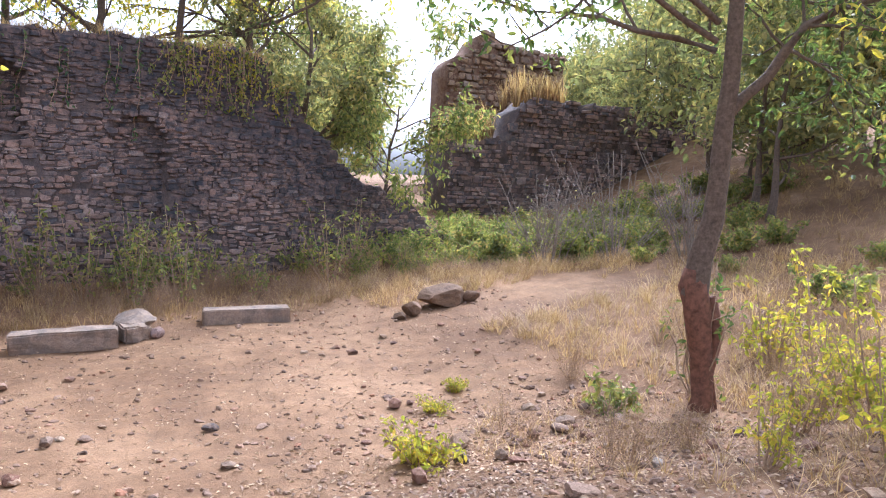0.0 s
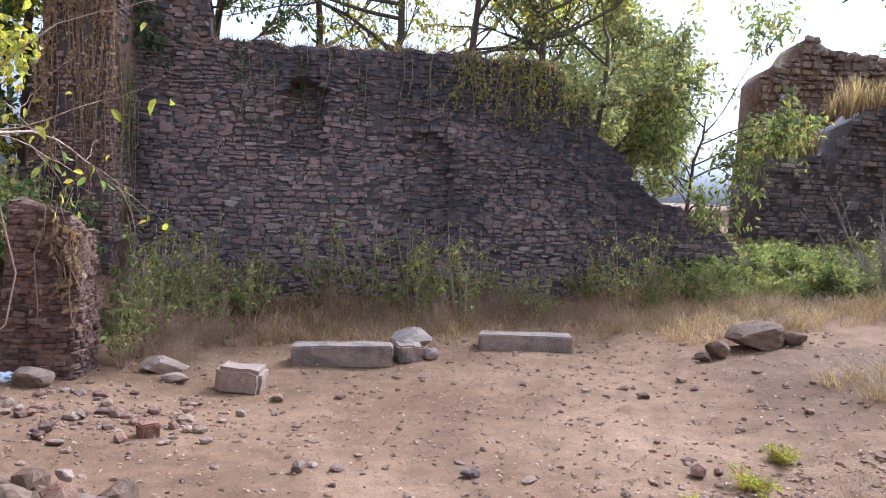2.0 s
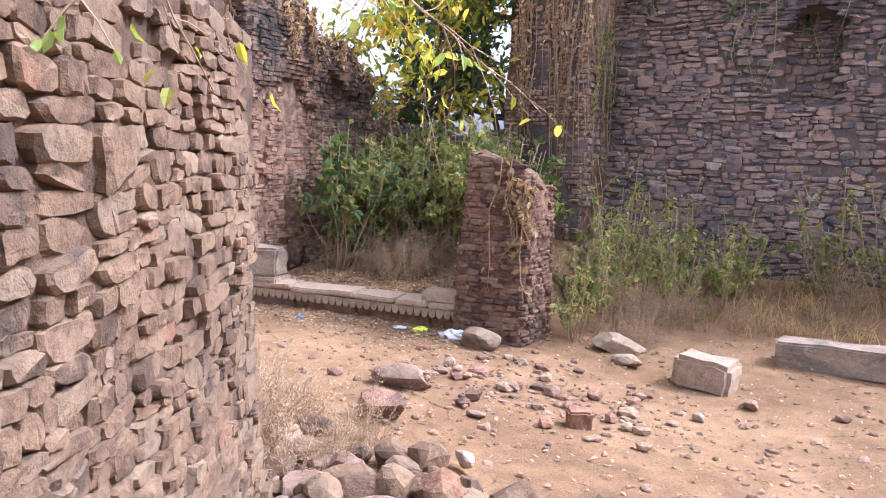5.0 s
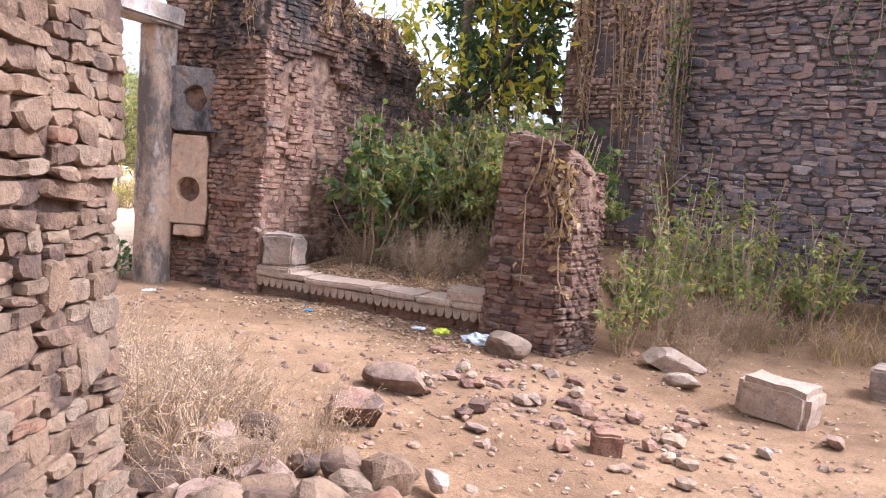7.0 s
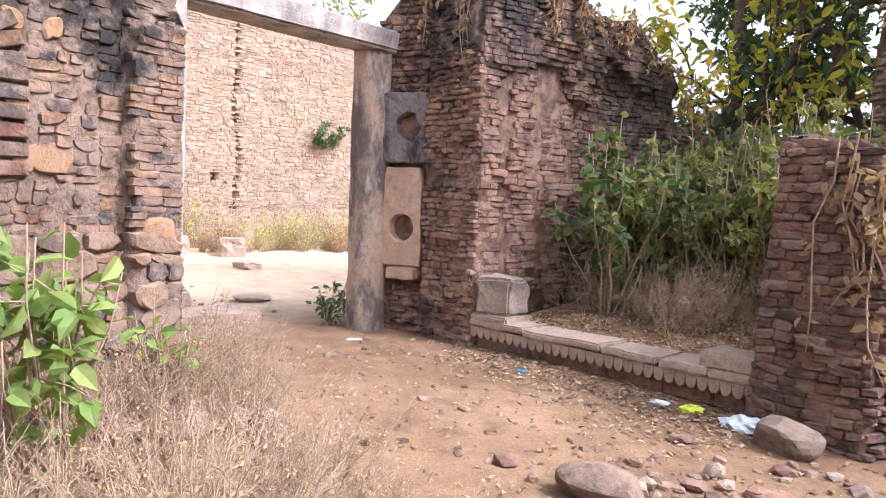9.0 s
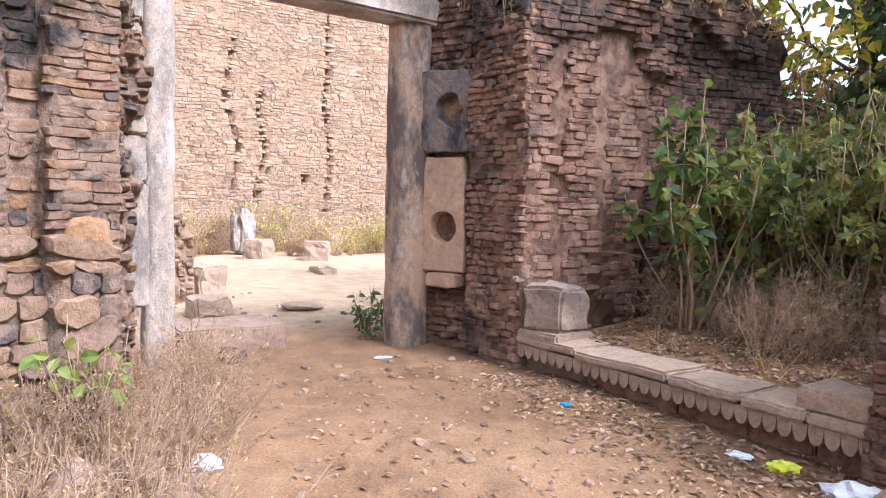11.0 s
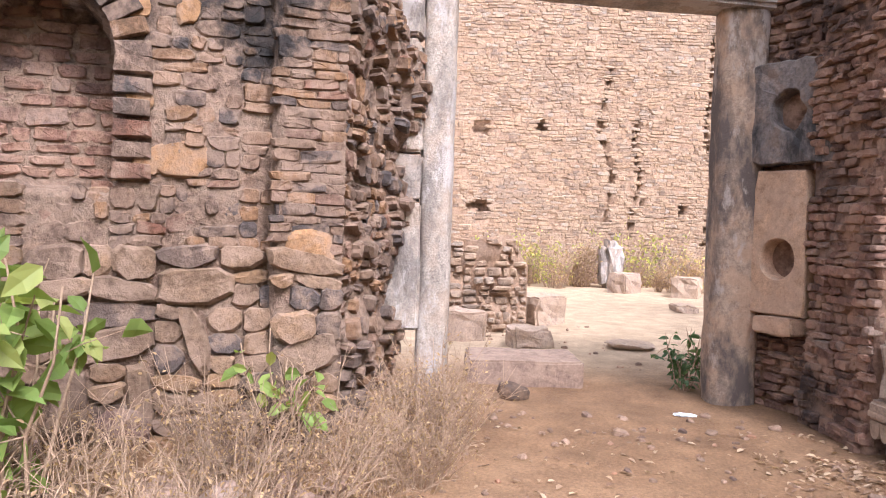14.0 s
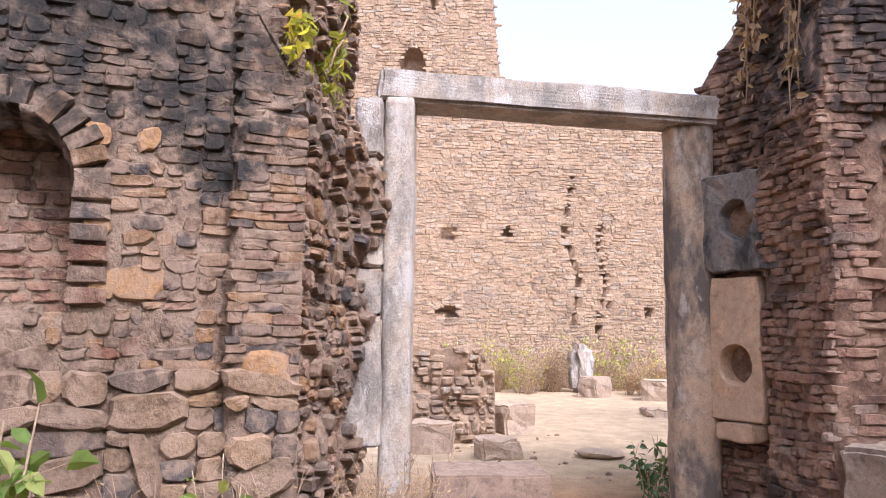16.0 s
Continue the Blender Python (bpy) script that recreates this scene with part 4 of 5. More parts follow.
# ---- stone gate ----
def shaft(name, label, x, y, w, d, z0, z1, mat, seed, corner=0.3, lean=(0, 0)):
    """An upright monolith with rounded, chipped arrises."""
    h = Heap()
    n, rows = 28, 64
    for j in range(rows + 1):
        f = j / rows
        for i in range(n):
            a = 2 * math.pi * i / n
            c, s = math.cos(a), math.sin(a)
            p = 2 + 4 * (1 - corner)
            r = 0.5 / (abs(c) ** p + abs(s) ** p) ** (1 / p)
            k = 1 + 0.06 * nz(c * 1.2, s * 1.2, f * 7 + seed, 1.3) + 0.035 * nz(c * 2, s * 2, f * 16 + seed) - 0.1 * max(0.0, nz(c * 2.2, s * 2.2, f * 9 + seed + 40) - 0.25)
            h.v.append((r * c * w * k + lean[0] * f, r * s * d * k + lean[1] * f, z0 + (z1 - z0) * f))
    for j in range(rows):
        for i in range(n):
            k = (i + 1) % n
            h.f.append((j * n + i, j * n + k, (j + 1) * n + k, (j + 1) * n + i))
    h.f.append(tuple(rows * n + i for i in range(n)))
    ob = new(name, h.mesh(name, mat, flat=False))
    ob.location = (x, y, 0)
    return tagged(ob, label, "pillar")


shaft("gate_pillar", "rounded grey granite gate pillar with peeling lime patches", -8.08, 11.28, 0.4, 0.4, -0.35, 3.25, PILLAR, 3, 0.6)
shaft("gate_post", "square grey granite gate post with chipped edges", -7.57, 8.76, 0.36, 0.25, -0.35, 3.32, GRANITE, 9, 0.1)
block("stone_lintel", "long weathered granite lintel lying across the gate posts", "lintel", (0.42, 2.95, 0.26), pose(-7.82, 10.02, 3.275, -1.3, 0, 9), GRANITE, 0.03, 0.012, 6, 5)
for k, (z0, hh, w) in enumerate(((0.55, 1.0, 0.3), (1.56, 0.36, 0.28), (1.93, 0.36, 0.27), (2.3, 0.5, 0.22), (2.82, 0.5, 0.2))):
    block("jamb_stone", "pale dressed facing stone set beside the gate post", "stone", (0.3, w, hh - 0.015), pose(-7.4 - 0.01 * k, 8.5 + 0.008 * k, z0, 0, 0, 4 - 2 * k), GRANITE, 0.02, 0.014, 3, 20 + k, "jamb facing stones")


def pierced(name, label, w, hgt, deep, hole_z, r, m, mat, seed, rough=0.006, shift=0.0):
    """A slab with a round socket cut deep into its face; it reaches further to one side by the shift. Local x along the face, -y outward."""
    n = 32
    h = Heap()
    ring = []

    def rect(a):
        c, s = math.cos(a), math.sin(a)
        up = (hgt - hole_z) if s > 0 else hole_z
        k = min((w / 2 + (shift if c > 0 else 0)) / max(1e-6, abs(c)), up / max(1e-6, abs(s)))
        return k * c, hole_z + k * s

    for lvl in range(7):
        row = []
        for i in range(n):
            a = 2 * math.pi * i / n + math.pi / n
            ox, oz = rect(a)
            ix, iz = r * math.cos(a), hole_z + r * 1.08 * math.sin(a)
            if lvl == 0:
                p = (ox, deep, oz)
            elif lvl == 1:
                p = (ox, 0.015, oz)
            elif lvl == 2:
                p = (ox * 0.97 + 0, 0.0, hole_z + (oz - hole_z) * 0.97)
            elif lvl == 3:
                p = ((ox + ix) / 2, 0.0, (oz + iz) / 2)
            elif lvl == 4:
                p = (ix * 1.06, 0.0, hole_z + (iz - hole_z) * 1.06)
            elif lvl == 5:
                p = (ix, 0.02, iz)
            else:
                p = (ix * 0.92, deep * 0.95, hole_z + (iz - hole_z) * 0.92)
            q = rough * 2
            p = (p[0] + q * nz(p[0], p[2], seed, 7), p[1] + q * nz(p[2], p[0], seed + 3, 7), p[2] + q * nz(p[0], p[2], seed + 8, 7))
            row.append(len(h.v))
            h.v.append(p)
        ring.append(row)
    for a, b in zip(ring, ring[1:]):
        for i in range(n):
            j = (i + 1) % n
            h.f.append((a[j], a[i], b[i], b[j]))
    h.f.append(tuple(reversed(ring[-1])))
    ob = new(name, h.mesh(name, mat))
    ob.matrix_world = m
    return tagged(ob, label, "stone panel")


PYAW = math.degrees(math.atan2(0.4, 0.61))
pierced("pierced_stone", "buff dressed sandstone panel with a round bolt socket", 0.5, 1.16, 0.35, 0.45, 0.15, pose(-7.69, 11.5, 0.74, 0, 0, PYAW), SANDSTONE, 2)
pierced("pierced_stone", "black-stained granite block with a round bolt socket", 0.66, 0.82, 0.4, 0.42, 0.15, pose(-7.62, 11.51, 1.95, 0, 0, PYAW), SOOTY, 6, 0.016, 0.16)
block("sill_stone", "small buff stone under the pierced panel", "stone", (0.36, 0.3, 0.14), pose(-7.7, 11.58, 0.59, 0, 0, PYAW), SANDSTONE, 0.015, 0.01, 2, 31)

# ---- plinth with a scalloped edge ----
plinth = thing("plinth", "long low stone plinth with a scalloped edge", "plinth")
P0, P1 = Vector((-6.6, 11.7, 0)), Vector((-3.42, 12.08, 0))
pu = (P1 - P0).normalized()
pyaw = math.degrees(math.atan2(pu.y, pu.x))


def plinth_piece(name, s0, s1, z, hh, dep, mat, seed, off=0.0, bev=0.015):
    o = block(name, "", "", (s1 - s0 - 0.012, dep, hh), Matrix.Identity(4), mat, bev, 0.008, 3, seed)
    c = P0 + pu * ((s0 + s1) / 2) + Vector((-pu.y, pu.x, 0)) * (dep / 2 + off)
    for key in ("label", "category"):
        if key in o:
            del o[key]
    o.parent = plinth
    o.matrix_local = pose(c.x, c.y, z, 0, 0, pyaw)
    return o


def top_z(s):
    return 0.26 - 0.017 * s


for k, (s0, s1) in enumerate(((0.0, 0.75), (0.75, 1.7), (1.7, 2.3), (2.3, 2.75), (2.75, 3.2))):
    plinth_piece("capping_slab", s0, s1, top_z(s0) - 0.075, 0.075, 0.5, SLAB, 50 + k, 0.0, 0.018)
    plinth_piece("base_course", s0, s1, -0.42, top_z(s0) + 0.22, 0.3, BRICK[1], 60 + k, 0.14)
scal = Heap()
n = 10
prof = [(math.cos(math.pi * i / n) * 0.5, -math.sin(math.pi * i / n) ** 0.8) for i in range(n + 1)]
vs = [(x, y, z) for y in (0.0, 0.05) for x, z in [(0.5, 0.25)] + prof + [(-0.5, 0.25)]]
m_ = len(vs) // 2
fs = [tuple(range(m_))[::-1], tuple(range(m_, 2 * m_))] + [(i, (i + 1) % m_, m_ + (i + 1) % m_, m_ + i) for i in range(m_)]
scallop_me = mesh_from("scallop", [(x * 0.098, y, z * 0.095) for x, y, z in vs], fs, SLAB)
s = 0.06
while s < 3.15:
    o = new("scallop", scallop_me)
    o.parent = plinth
    c = P0 + pu * s + Vector((-pu.y, pu.x, 0)) * 0.03
    o.matrix_local = pose(c.x, c.y, top_z(s) - 0.1, 0, 0, pyaw)
    s += 0.102
block("cut_block", "square worn granite block standing on the plinth", "stone block", (0.42, 0.42, 0.4), pose(-6.4, 12.0, 0.32, 0, 0, pyaw + 12), BEAM, 0.03, 0.02, 3, 71)
block("cut_block", "flat worn stone under the square block", "stone block", (0.5, 0.5, 0.085), pose(-6.4, 12.0, 0.235, 0, 0, pyaw + 4), SLAB, 0.02, 0.012, 3, 72)
block("step_block", "low dressed stone block lying at the plinth's end", "stone block", (0.55, 0.4, 0.15), pose(-3.72, 12.3, 0.205, 0, 0, pyaw - 4), SLAB, 0.02, 0.012, 3, 73)

# ---- fallen dressed stones in the yard ----
block("fallen_beam", "long grey stone beam lying on the ground", "stone beam", (1.55, 0.4, 0.34), on_ground(0.98, 13.25, -8, 0, -2, -0.03), BEAM, 0.025, 0.014, 5, 81, "fallen stone beams")
block("fallen_beam", "short end of a broken grey stone beam", "stone beam", (0.42, 0.38, 0.28), on_ground(2.0, 13.3, 10, 0, 3, -0.03), BEAM, 0.03, 0.02, 3, 82, "fallen stone beams")
block("fallen_beam", "grey stone beam with a grooved top, lying on the ground", "stone beam", (1.55, 0.42, 0.3), on_ground(4.05, 13.75, -11, 0, -1, -0.03), BEAM, 0.02, 0.01, 5, 83, "fallen stone beams")
block("fallen_block", "squared buff stone block lying in the yard", "stone block", (0.62, 0.42, 0.38), on_ground(-0.46, 12.05, -14, 0, 4, -0.04), SLAB, 0.05, 0.016, 3, 84)
rock("boulder", "grey angular boulder beside the fallen beams", (0.85, 0.6, 0.5), on_ground(2.15, 13.75, 20), BEAM, 85, "boulder", sub=3)
rock("boulder", "small dark boulder in front of the beams", (0.3, 0.25, 0.22), on_ground(2.35, 13.2, 50), DARKW[1], 86, "boulder")
for k_, (dx, dy, a_, b_, c_) in enumerate(((0.1, 0.1, 1.15, 0.75, 0.5), (-0.62, -0.05, 0.5, 0.42, 0.36), (-0.95, -0.15, 0.3, 0.26, 0.2), (0.68, 0.0, 0.36, 0.4, 0.3))):
    rock("masonry_clod", "dark clod of broken masonry in dry grass", (a_, b_, c_), on_ground(7.3 + dx, 12.2 + dy, 25 * k_), NEARST[1], 870 + k_, "masonry", "clods of broken masonry", 3)

# ---- court beyond the gate ----
court_mass = Wall("wall_court_stump", (-11.95, 7.9), (-11.95, 9.8), 1.3, lambda u: 1.3 - 0.5 * smooth(1.6, 1.9, u), -0.3, 1, lambda u, v: 0.1 * nz(u, v, 3, 2.2) - 0.25 * smooth(1.5, 1.9, u), 0.14, "stump of broken rubble masonry in the court", MORTAR_PALE, 0.08, 61)
court_mass.lay(PALEW, (0.07, 0.2), (0.1, 0.3), 0.05, 60, (-11.9, 9, 0.6), shape=(8, 2.8, 0.2, 0.24), tilt=10, random_bond=True)
block("threshold_slab", "flat worn stone slab on the gate threshold", "stone slab", (0.75, 1.05, 0.26), on_ground(-8.75, 9.55, 4, 0, 0, -0.03), BROWNSLAB, 0.02, 0.01, 3, 102)
for k, (x, y, a, b, c) in enumerate(((-11.3, 8.95, 0.6, 0.55, 0.4), (-10.8, 9.75, 0.4, 0.5, 0.26), (-13.2, 10.1, 0.5, 0.6, 0.45), (-19.9, 12.6, 0.5, 0.8, 0.5), (-19.2, 13.9, 0.6, 0.75, 0.5), (-16, 13.0, 0.4, 0.8, 0.15), (-21.5, 14.8, 0.5, 1.4, 0.6))):
    block("court_block", "squared pale stone block lying in the court", "stone block", (a, b, c), on_ground(x, y, 17 * k, 0, 0, -0.02), SLAB, 0.03, 0.03, 3, 110 + k, "blocks in the court")
rock("flat_stone", "flat broken stone on the court floor", (0.5, 0.7, 0.2), on_ground(-10.9, 11.0, 10), SLAB, 120)
rock("loose_stone", "round stone at the gate threshold", (0.25, 0.3, 0.22), on_ground(-7.86, 9.45, 10), NEARST[1], 121)

# ---- trees ----
def yard_tree():
    """The slender tree beside the path: a forked, eroded foot, one stem and a long side limb."""
    rng = random.Random(201)
    x, y = 6.7, 5.7
    R, F = Vector((0.846, -0.534, 0)), Vector((0.534, 0.846, 0))
    t = thing("tree", "slender grey-barked tree with a reddish forked foot and sparse leaves", "tree", (x, y, bumpy_z(x, y)))

    def q(r, z, f=0.0):
        return R * r + F * f + Vector((0, 0, z))

    h, tips = Heap(), []
    tube(h, [q(-0.12, 1.3), q(-0.09, 1.7), q(0.02, 2.15), q(0.05, 2.6), q(0.06, 3.2), q(0.1, 3.7), q(0.1, 4.5), q(0.12, 5.6), q(0.05, 6.6)], [0.15, 0.135, 0.12, 0.11, 0.1, 0.095, 0.08, 0.05, 0.025], 12)
    for z, r, f, ln in ((4.0, -1.0, 0.2, 2.2), (4.3, -0.8, -0.5, 2.0), (4.6, 0.9, 0.6, 2.0), (4.9, -0.6, 0.9, 1.8), (5.3, 0.5, -0.9, 1.8), (5.7, -0.9, -0.3, 1.6), (6.2, 0.4, 0.5, 1.4), (4.1, -1.0, -0.1, 2.4)):
        grow(rng, h, q(-0.08, z), (R * r + F * f + Vector((0, 0, 0.25))).normalized(), ln, 0.04, 2, tips, 0.5, 3, 0.0)
    limb = [q(0.08, 3.3), q(0.24, 3.5), q(0.5, 3.75), q(0.68, 4.05), q(0.85, 4.3), q(1.25, 4.52), q(1.8, 4.68)]
    tube(h, limb, [0.07, 0.062, 0.058, 0.055, 0.05, 0.042, 0.03], 8)
    for p in limb[3:]:
        for _ in range(3):
            grow(rng, h, p, (R * rng.uniform(-0.2, 1) + F * rng.uniform(-0.8, 0.8) + Vector((0, 0, rng.uniform(-0.5, 0.7)))).normalized(), 1.2, 0.02, 1, tips, 0.5, 3, 0.0)
    child("trunk", h.mesh("trunk", BARK, flat=False), t)
    foot = Heap()
    tube(foot, [q(0.06, -0.25), q(0.04, 0.15), q(0.02, 0.5), q(-0.03, 0.85), q(-0.1, 1.15), q(-0.14, 1.4), q(-0.12, 1.6)], [0.21, 0.14, 0.13, 0.145, 0.17, 0.165, 0.13], 14)
    tube(foot, [q(0.16, -0.2, 0.1), q(0.16, 0.4, 0.1), q(0.15, 0.9, 0.06), q(0.08, 1.3, 0.02)], [0.13, 0.09, 0.08, 0.06], 8)
    for v in range(len(foot.v)):
        p = Vector(foot.v[v])
        foot.v[v] = tuple(p + Vector((nz(*p, 5), nz(p.y, p.x, p.z, 5), 0)) * 0.09)
    child("foot", foot.mesh("foot", FOOT, flat=False), t, "reddish eroded earth-caked foot of the trunk")
    c = Heap()
    for _ in range(5200):
        p, d = rng.choice(tips)
        p = p + rnd_dir(rng) * 0.3 * rng.random()
        ln = rng.uniform(0.07, 0.13)
        leaf(c, p, (rnd_dir(rng) + Vector((0, 0, -0.5))).normalized(), rnd_dir(rng, 0.8), ln, ln * 0.45)
    child("crown", c.mesh("crown", LEAF_GREEN), t)


yard_tree()
tree("tree", "tree with hanging yellow-green leaves at the yard's edge", (9.1, 3.9, bumpy_z(9.1, 3.9)), 6.5, 0.12, LEAF_YELLOW, 202, (-0.2, 0.6), 3800, (0.09, 0.15), 3, 0.4, 0.5, 0.55)
for k, (x, y, hh) in enumerate(((-2.0, 20.5, 9.5), (0.3, 21.5, 10.5), (2.2, 20.2, 10), (4.0, 19.6, 9.0), (5.6, 19.4, 8.5), (-4.5, 20.5, 9), (-7.5, 19.5, 9))):
    tree("tree", ("tall thin tree behind the ruined wall", "tall tree with drooping yellow-green leaves behind the wall")[k in (3, 4)], (x, y, 0), hh, 0.17, LEAF_YELLOW if k in (3, 4) else LEAF_GREEN, 210 + k, (0.3, 0.2), 5500 if k in (3, 4) else 3000, (0.12, 0.2), 3, 0.45, 0.6, 0.5, group="trees behind the wall")
tree("tree", "bushy green tree at the wall's broken end", (6.9, 19.4, 0.3), 6.0, 0.14, LEAF_HILL, 230, (0.4, -0.6), 9000, (0.12, 0.2), 3, 0.45, 0.6, 0.3, spread=0.68)
tree("tree", "small tree with drooping yellow-green leaves at the wall's broken end", (8.9, 18.2, 0.3), 4.2, 0.08, LEAF_OLIVE, 233, (0.3, -0.6), 4200, (0.11, 0.18), 3, 0.35, 0.8, 0.3, spread=0.75)
for k, (x, y, hh) in enumerate(((11.6, 14.2, 2.4), (13.2, 13.6, 3.0), (14.6, 12.4, 3.0), (12.6, 15.8, 2.6))):
    shrub("bare_thicket", "leafless grey thicket on the slope", (x, y, bumpy_z(x, y)), hh, hh * 1.1, LEAF_HILL, 234 + k, 16, 60, (0.06, 0.1), "thickets on the slope", "thicket", GREYBARK, thin=0.011, forks=14)
tree("tree", "dense dark tree behind the recess", (-5.5, 18.4, 0), 7.0, 0.2, LEAF_DARK, 231, (0.3, 0), 11000, (0.14, 0.26), 3, 0.6, 0.3, 0.15)
tree("tree", "sunlit yellow-green tree behind the recess", (-7.6, 17.8, 0), 7.5, 0.18, LEAF_YELLOW, 232, (0.6, -0.4), 8000, (0.14, 0.24), 3, 0.6, 0.4, 0.25)
hill = tree("hill_tree", "hazy dark green tree on the slope", (19, 14, bumpy_z(19, 14)), 5.5, 0.1, LEAF_HILL, 240, (0.2, 0), 4600, (0.16, 0.3), 3, 0.8, 0.2, 0.08, group="trees on the slope")
rng = random.Random(5)
spots = []
while len(spots) < 48:
    x, y = rng.uniform(11, 45), rng.uniform(4, 45)
    ang = math.degrees(math.atan2(y - 0.2, x + 0.3))
    if 24 < ang < 41 or (ang > 64 and y > 22) or (41 <= ang < 50 and math.hypot(x, y) > 38):
        if math.hypot(x - 9.1, y - 3.9) > 4 and (ang > 44 or math.hypot(x, y) > 21):
            spots.append((x, y))
spots += [(-26, 23), (-29, 26), (-31, 22), (-34, 28), (-27, 29), (-36, 24)]
scatter_copies(hill, spots, rng, (0.6, 1.3))

# ---- far ruins on the slope ----
ruin = Wall("wall_far", (16.1, 26.0), (30, 25.5), 2.0, lambda u: lerp_table([(0, 4.2), (2.8, 4.5), (3.3, 5.6), (4.2, 6.2), (8, 6.2), (14, 6.6)], u), -0.5, 1, None, 0.3, "far dark ruined wall overgrown with dry grass", MORTAR_DARK, 0.25, 50)
ruin.lay(DARKW, (0.13, 0.22), (0.25, 0.6), 0.04, 0)
ruin2 = Wall("wall_far_upper", (20.8, 34.0), (28, 33), 2.0, lambda u: lerp_table([(0, 8.4), (0.5, 9.0), (1.2, 9.2), (1.7, 10.2), (2.6, 10.4), (3.2, 9.9), (7, 9.7)], u), 2, 1, None, 0.4, "far brown ruined tower stump", MORTAR_RED, 0.3, 51)
ruin2.lay(RUBBLE, (0.2, 0.45), (0.3, 0.8), 0.15, 0, random_bond=True, tilt=10, shape=(7, 2.8, 0.25, 0.25))

# ---- shrubs ----
bush = shrub("bush", "leafy green bush growing in the recess", (-5.2, 14.0, bumpy_z(-5.2, 14.0)), 2.0, 1.6, LEAF_OLIVE, 301, 16, 1900, (0.06, 0.12), "bushes in the recess", "bush", low=0.42, wide=0.75)
rng = random.Random(6)
scatter_copies(bush, [(rng.uniform(-6.2, -3.2), rng.uniform(13.3, 15.6)) for _ in range(16)] + [(rng.uniform(-6.2, -4.2), rng.uniform(15.2, 16.0)) for _ in range(6)], rng, (0.75, 1.2))
for x, y, sx, sd in ((-3.9, 14.6, 1.9, 302), (-6.0, 13.2, 1.5, 303)):
    shrub("bush", "leafy green bush with long stalks in the recess", (x, y, bumpy_z(x, y)), 2.3, sx, LEAF_GREEN, sd, 12, 900, (0.09, 0.17), "bushes in the recess", "bush", low=0.35, wide=0.75)

# ---- weeds, saplings and undergrowth ----
weed = shrub("weed", "dry brown branching weed", (-4.6, 7.4, bumpy_z(-4.6, 7.4)), 0.8, 0.95, DRY, 310, 13, 260, (0.012, 0.035), "dry weeds", "weed", low=0.1, thin=0.005, forks=9)
rng = random.Random(8)
spots = []
while len(spots) < 105:
    x, y = rng.uniform(-7.0, -2.9), rng.uniform(5.6, 9.0)
    if y < 8.75 - 0.15 * (x + 4.5) and x > -5.4 - 0.35 * (y - 7.1) + 0.25 and (x > -6.9) and math.hypot(x + 1.5, y - 9.1) > 1.7:
        spots.append((x, y))
for _ in range(12):
    spots.append((rng.uniform(-6.9, -5.9), rng.uniform(8.5, 8.95)))
for _ in range(5):
    spots.append((rng.uniform(-3.2, -2.0), rng.uniform(7.0, 8.0)))
for _ in range(16):
    spots.append((rng.uniform(-2.1, -1.0), rng.uniform(12.5, 15)))
for _ in range(12):
    spots.append((rng.uniform(-5.5, -3.5), rng.uniform(7.5, 8.7)))
for _ in range(18):
    spots.append((rng.uniform(-3.7, -2.3), rng.uniform(7.3, 8.3)))
for _ in range(75):
    spots.append((rng.uniform(-2.4, 9.5), rng.uniform(14.3, 17.0)))
for _ in range(30):
    spots.append((rng.uniform(4.5, 11), rng.uniform(3.5, 8)))
for _ in range(44):
    spots.append((rng.uniform(-6.3, -3.4), rng.uniform(12.8, 14.0)))
scatter_copies(weed, spots, rng, (0.45, 1.05))

sap = shrub("sapling", "slender sapling with small yellow-green leaves", (2.6, 15.9, bumpy_z(2.6, 15.9)), 1.9, 1.2, LEAF_OLIVE, 320, 9, 330, (0.07, 0.13), "saplings along the wall", "sapling", low=0.2)
scatter_copies(sap, [(3.0, 16.3), (3.3, 15.6), (2.4, 15.7), (-1.7, 15.6), (-2.3, 15.0), (-1.2, 14.6), (6.6, 15.8), (-2.0, 13.7), (-2.2, 12.9), (2.7, 16.8), (3.9, 16.5), (-1.5, 16.3), (-0.6, 15.6), (4.9, 15.7), (7.5, 16.6), (-2.4, 15.9), (0.8, 16.6), (1.6, 16.1)], rng, (0.7, 1.1))
grn = shrub("undergrowth", "low green leafy undergrowth", (-0.6, 16.2, bumpy_z(-0.6, 16.2)), 1.2, 1.2, LEAF_OLIVE, 330, 12, 420, (0.07, 0.13), "undergrowth along the wall", "undergrowth", low=0.1)
scatter_copies(grn, [(-1.6, 16.6), (0.6, 16.6), (4.6, 16.6), (7.4, 15.9), (8.2, 15.4), (-2.6, 16.0), (-2.2, 16.6), (6.3, 16.8), (-2.6, 14.6), (8.0, 16.6), (8.6, 15.8), (-0.6, 16.9), (9.0, 16.4), (2.2, 16.9)], rng, (0.45, 0.9))
lush = shrub("green_shrub", "bright green and yellow low shrub in the far yard", (10.5, 15.0, bumpy_z(10.5, 15.0)), 0.9, 1.8, LEAF_OLIVE, 340, 16, 900, (0.08, 0.15), "shrubs in the far yard", "shrub", low=0.05)
scatter_copies(lush, [(rng.uniform(9.0, 20), rng.uniform(14.5, 20)) for _ in range(34)] + [(8.7, 15.4), (9.6, 15.8), (8.6, 16.4), (9.2, 17.2)], rng, (0.6, 1.15))
